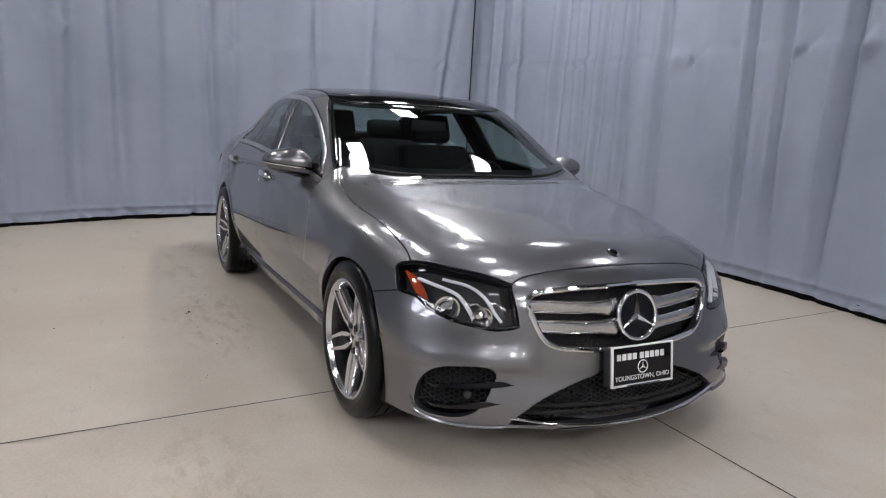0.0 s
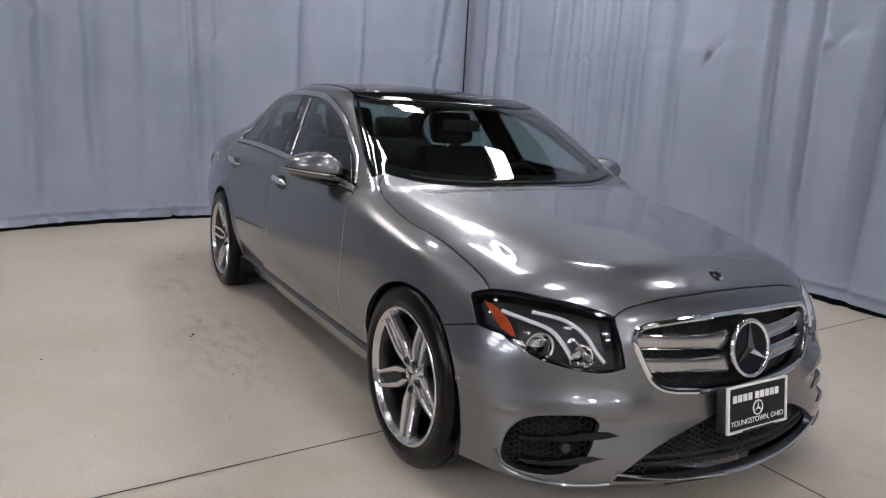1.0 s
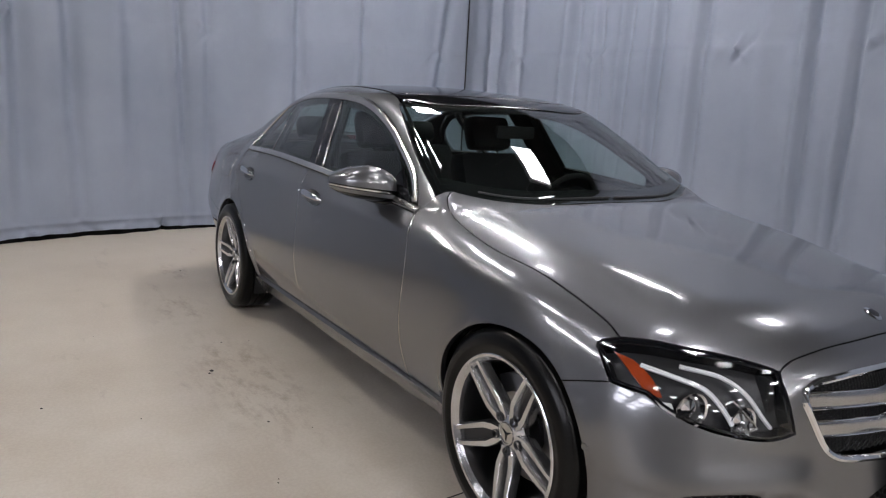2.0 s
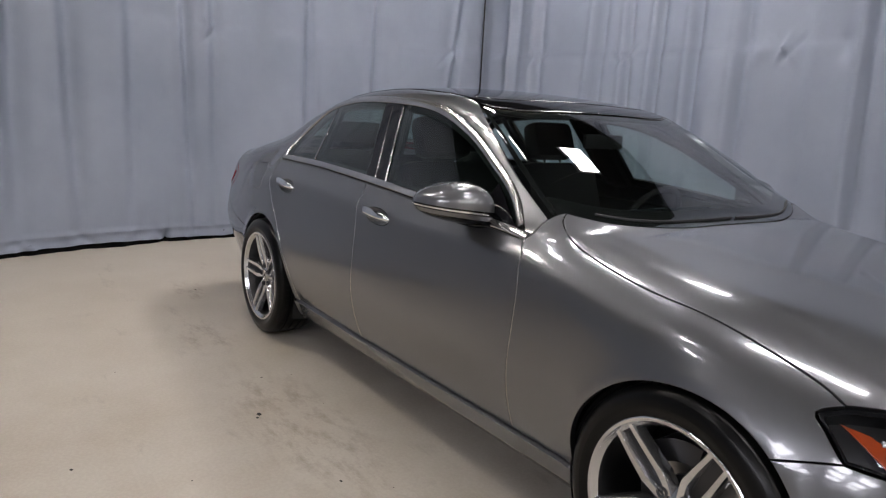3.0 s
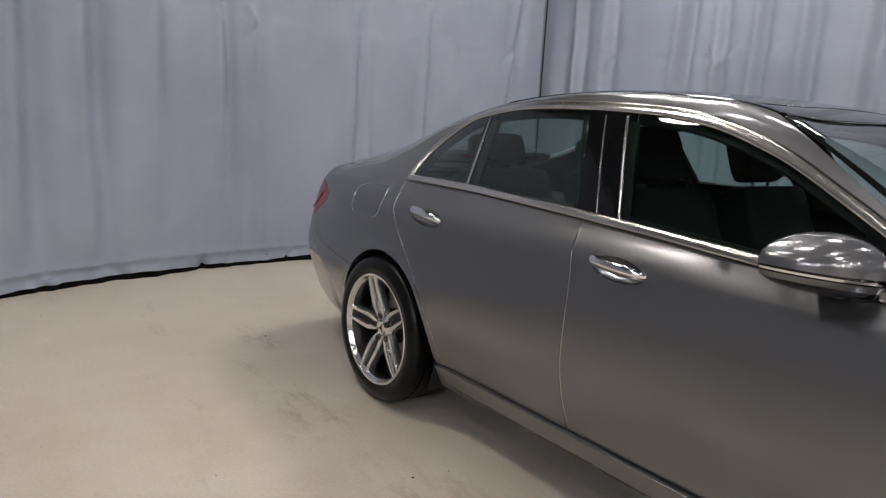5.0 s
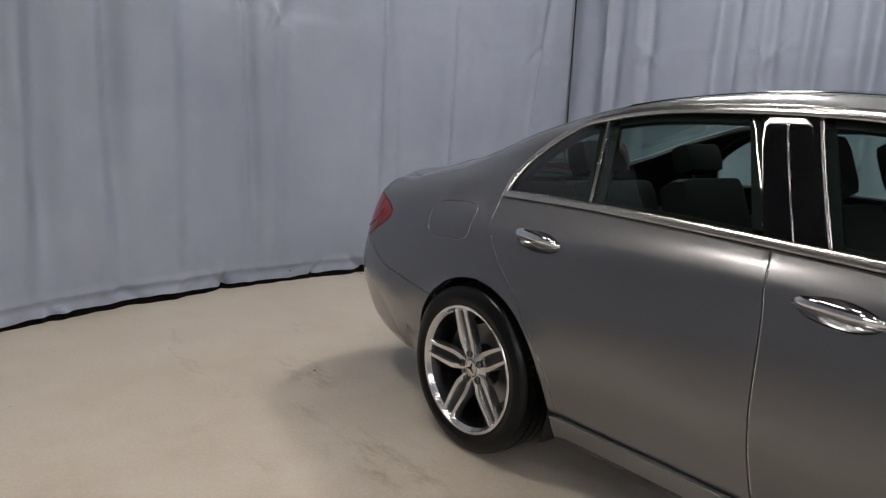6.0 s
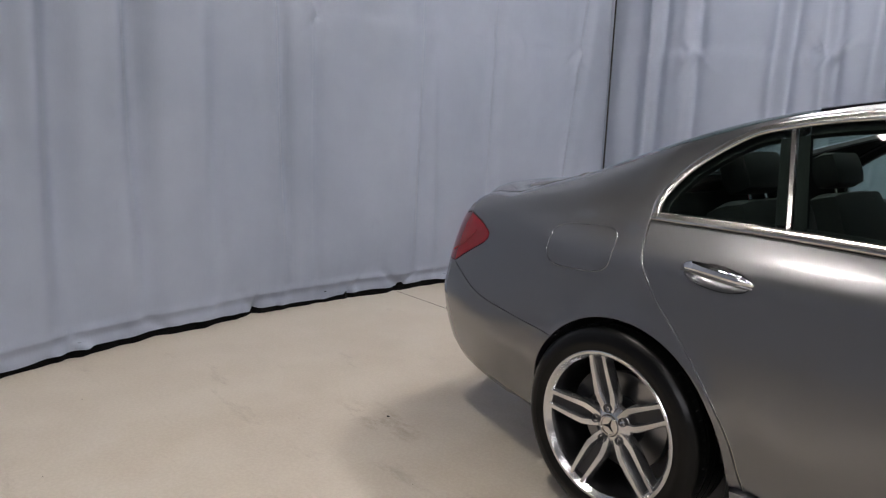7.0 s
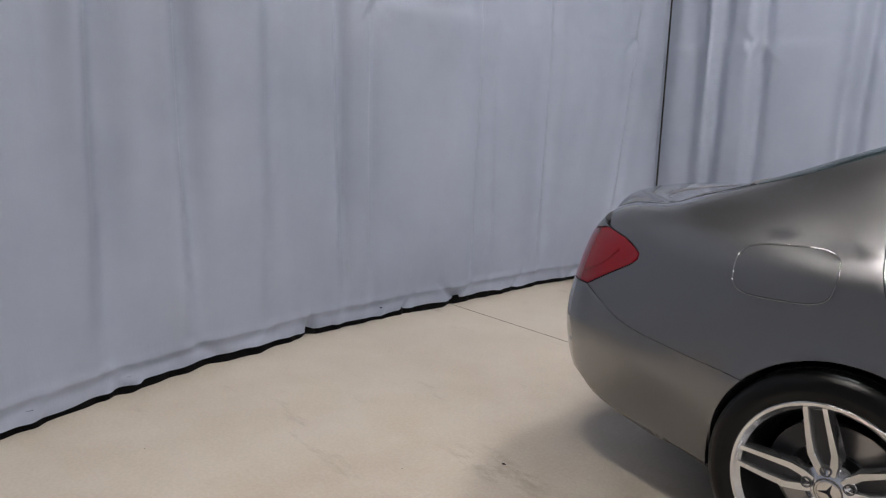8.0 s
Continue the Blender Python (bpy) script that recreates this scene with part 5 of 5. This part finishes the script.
    bm = bmesh.new()
    arcs = np.radians(np.linspace(20, 68, 10))
    lathe_rows = [[bm.verts.new((r * math.cos(a), y, r * math.sin(a))) for r, y in ((0.125, -0.035), (0.185, -0.035), (0.185, 0.05), (0.125, 0.05))] for a in arcs]
    for p, q in zip(lathe_rows, lathe_rows[1:]):
        for k in range(4):
            bm.faces.new((p[k], p[(k + 1) % 4], q[(k + 1) % 4], q[k]))
    bm.faces.new(lathe_rows[0])
    bm.faces.new(lathe_rows[-1][::-1])
    part("brake_caliper", bm, DARK_ALLOY, w)
    return w


wheel = build_wheel()
wheel.parent = car


def placed(ob, m):
    ob.parent = car
    ob.matrix_basis = m


SIZE = Matrix.Scale(1.025, 4)
WHEEL_Z = 0.3395 * 1.025
placed(wheel, pose(AXLE, -0.802, WHEEL_Z, 0, -59, 0) @ SIZE)
for m in (pose(-AXLE, -0.814, WHEEL_Z, 0, -102, 0) @ SIZE, pose(AXLE, 0.802, WHEEL_Z, 0, 20, 180) @ SIZE, pose(-AXLE, 0.814, WHEEL_Z, 0, 40, 180) @ SIZE):
    placed(copy_thing(wheel, m), m)

# wheel arch liners and underside
for x, ARCH in ((AXLE, ARCH_F), (ARCH_X, ARCH_R)):
    for s in (-1, 1):
        bm = bmesh.new()
        w = np.radians(np.linspace(-24, 203 if x > 0 else 189, 40))
        rows = [[bm.verts.new((x + r * math.cos(a), s * y, HUB + r * math.sin(a))) for a in w] for r, y in ((ARCH + 0.006, 0.885), (ARCH + 0.012, 0.86), (ARCH + 0.012, 0.55))]
        for a, b in zip(rows, rows[1:]):
            for i in range(len(w) - 1):
                bm.faces.new((a[i], a[i + 1], b[i + 1], b[i]))
        bm.faces.new(rows[-1])
        part("arch_liner", bm, LINER, car)
bm = bmesh.new()
box(bm, (-1.0, -0.80, 0.19), (1.0, 0.80, 0.24), 0.02)
box(bm, (1.0, -0.52, 0.24), (1.95, 0.52, 0.28), 0.02)
box(bm, (-2.35, -0.52, 0.24), (-1.0, 0.52, 0.30), 0.02)
part("underside", bm, LINER, car)

# ---- cabin ----
def slab(name, lo, hi, mat, parent, bevel=0.03, m=None, label=""):
    bm = bmesh.new()
    box(bm, lo, hi, bevel)
    o = part(name, bm, mat, parent, label)
    if m is not None:
        o.matrix_basis = m
    return o


slab("cabin_floor", (-1.85, -0.74, 0.26), (1.0, 0.74, 0.34), CABIN, car)
slab("bulkhead", (0.98, -0.70, 0.30), (1.02, 0.70, 0.88), CABIN, car)
slab("rear_shelf", (-2.0, -0.68, 0.88), (-1.45, 0.68, 0.93), CABIN, car)
for s in (-1, 1):
    slab("door_lining", (-1.40, min(s * 0.76, s * 0.80), 0.32), (0.68, max(s * 0.76, s * 0.80), 0.93), CABIN, car)
shell("headliner", np.r_[rf, (rf * [1, -1])[::-1][1:-1]], top_to, LINING, car, lift=-0.035, depth=0.002, grid=0.08, label="grey roof lining")
slab("rear_bulkhead", (-2.04, -0.66, 0.60), (-2.0, 0.66, 1.05), CABIN, car, 0.01)
slab("dashboard", (0.42, -0.72, 0.62), (0.98, 0.72, 0.90), DASH_TOP, car, 0.06, label="dark grey dashboard")
slab("dash_band", (0.405, -0.70, 0.76), (0.43, 0.70, 0.84), DASH, car, 0.008)
slab("dash_screen", (0.44, -0.05, 0.885), (0.46, 0.62, 0.985), BLACK, car, 0.008)
slab("centre_console", (-0.5, -0.12, 0.34), (0.45, 0.12, 0.62), CABIN, car, 0.04)


def seat(x, y, rear=False):
    t = tagged(new("seat"), "dark leather seat")
    t.parent = car
    t.location = (x, y, 0)
    slab("cushion", (-0.26, -0.26, 0.38), (0.28, 0.26, 0.56), CABIN, t, 0.06)
    m = pose(-0.22, 0, 0.50, 0, -20, 0)
    slab("backrest", (-0.09, -0.27, 0.0), (0.08, 0.27, 0.66), CABIN, t, 0.07, m)
    slab("headrest", (-0.055, -0.15, 0.68), (0.06, 0.15, 0.89 if not rear else 0.83), CABIN, t, 0.05, m)
    for d in (-0.06, 0.06):
        bm = bmesh.new()
        tube(bm, [(0, d, 0.58), (0, d, 0.70)], 0.007, 8)
        part("headrest_post", bm, CHROME, t).matrix_basis = m


for x, y, r in ((0.05, -0.37, False), (0.05, 0.37, False), (-0.85, -0.37, True), (-0.85, 0.37, True)):
    seat(x, y, r)
sw = tagged(new("steering_wheel"), "black leather steering wheel")
sw.parent = car
sw.matrix_basis = pose(0.30, 0.37, 0.90, 0, -62, 0)
bm = bmesh.new()
tube(bm, [(0.185 * math.cos(a), 0.185 * math.sin(a), 0) for a in np.linspace(0, 2 * math.pi, 41)[:-1]], 0.015, 10, 1, True)
part("wheel_rim", bm, CABIN, sw)
bm = bmesh.new()
box(bm, (-0.06, -0.07, -0.03), (0.06, 0.07, 0.02), 0.02)
for a in (0, 90, 180):
    box(bm, (0.05, -0.018, -0.012), (0.178, 0.018, 0.006), 0, pose(0, 0, 0, 0, 0, a + 90))
part("wheel_hub", bm, DASH, sw)
bm = bmesh.new()
box(bm, (-0.012, -0.12, -0.032), (0.012, 0.12, 0.032), 0.012)
o = part("rear_view_mirror", bm, CABIN, car)
o.location = (0.30, 0, 1.27)
# wiper arms and the black border of the windscreen
screen_base = spl([0.0, 0.3, 0.56, 0.745], [0.99, 0.975, 0.90, 0.79])
for y0, y1 in ((-0.60, 0.02), (0.05, 0.66)):
    y = np.linspace(y0, y1, 14)
    strip("wiper", np.stack([screen_base(np.abs(y)) - 0.035, y], 1), top_to, 0.004, PLASTIC, car, 0.002)
y = np.linspace(-0.735, 0.735, 60)
lower = np.stack([screen_base(np.abs(y)), y], 1)
border = np.r_[lower[:-1], (lower - [0.10, 0])[::-1][:-1]]
shell("screen_border", border, top_to, FRIT, car, lift=-0.009, depth=0.002, grid=0.05, label="black border at the foot of the screen")
top_edge = spl([0.0, 0.3, 0.47, 0.586], [0.268, 0.257, 0.228, 0.165])
y = np.linspace(-0.58, 0.58, 50)
upper = np.stack([top_edge(np.abs(y)), y], 1)
shell("screen_top_border", np.r_[upper[:-1], (upper + [0.05, 0])[::-1][:-1]], top_to, FRIT, car, lift=-0.009, depth=0.002, grid=0.05)

for s in (-1, 1):
    edge = curve([(0.165, 0.586), (0.25, 0.622), (0.51, 0.692), (0.79, 0.748)], 0.03)
    inner = edge - [0.004, 0.024]
    loop_q = np.r_[edge[:-1], line([edge[-1], inner[-1]])[:-1], inner[::-1][:-1], line([inner[0], edge[0]])[:-1]] * [1, s]
    shell("screen_side_border", loop_q, top_to, FRIT, car, lift=-0.010, depth=0.002, grid=0.05)

# bright bar in place of the highlight along the screen's top edge
strip("screen_header_glint", upper, top_to, 0.003, SATIN, car, 0.001, 0.7)
y = np.linspace(-0.545, 0.545, 40)
strip("roof_seam", np.stack([top_edge(np.abs(y)) - 0.14, y], 1), top_to, 0.0022, SATIN, car, 0.001, 0.7)
for s in (-1, 1):
    lip = curve([(-0.838, 0.275), (-0.822, 0.225), (-0.765, 0.203), (-0.68, 0.196), (-0.60, 0.193), (-0.545, 0.196)])
    lip = nose_from(lip)
    strip("bumper_lip", lip if s < 0 else mirrored(lip), end_to, 0.009, PAINT, car, -0.001, 0.8)

# thin satin bars that stand in for highlights on the painted door edges
for s in (-1, 1):
    to = lambda q, s=s: side_to(q, s)
    for run in (f_shut, b_shut, r_shut):
        strip("door_edge_glint", side_from(curve(run, 0.02)) + [0.0035, 0], to, 0.0017, SATIN, car, -0.0004, 0.8)

# ---- grit lying on the floor ----
rng = np.random.RandomState(5)
verts, faces = [], []
spots = [(-0.34, -1.34, 0.020), (-0.31, -1.36, 0.012), (-2.60, -1.00, 0.014), (-0.20, -2.10, 0.010), (-1.30, -2.9, 0.010), (0.35, -1.28, 0.009), (-0.75, -1.18, 0.010), (-1.9, -2.45, 0.008), (1.1, -2.6, 0.008), (2.0, -2.2, 0.008)]
spots += [(rng.uniform(-3.6, 3.4), rng.uniform(-3.2, -1.0), rng.uniform(0.003, 0.006)) for _ in range(40)]
for x, y, r in spots:
    k, a0 = len(verts), rng.uniform(0, 6.28)
    ring = [(x + r * rng.uniform(0.6, 1.2) * math.cos(a0 + 1.05 * i), y + 0.6 * r * rng.uniform(0.6, 1.2) * math.sin(a0 + 1.05 * i), 0.0005) for i in range(6)]
    verts += ring + [(x, y, r * 0.35)]
    faces += [(k + i, k + (i + 1) % 6, k + 6) for i in range(6)]
grit = mesh_object("floor_grit", verts, faces, JOINT)
tagged(grit, "small dark crumbs of grit scattered on the concrete", "grit", kind="stuff")
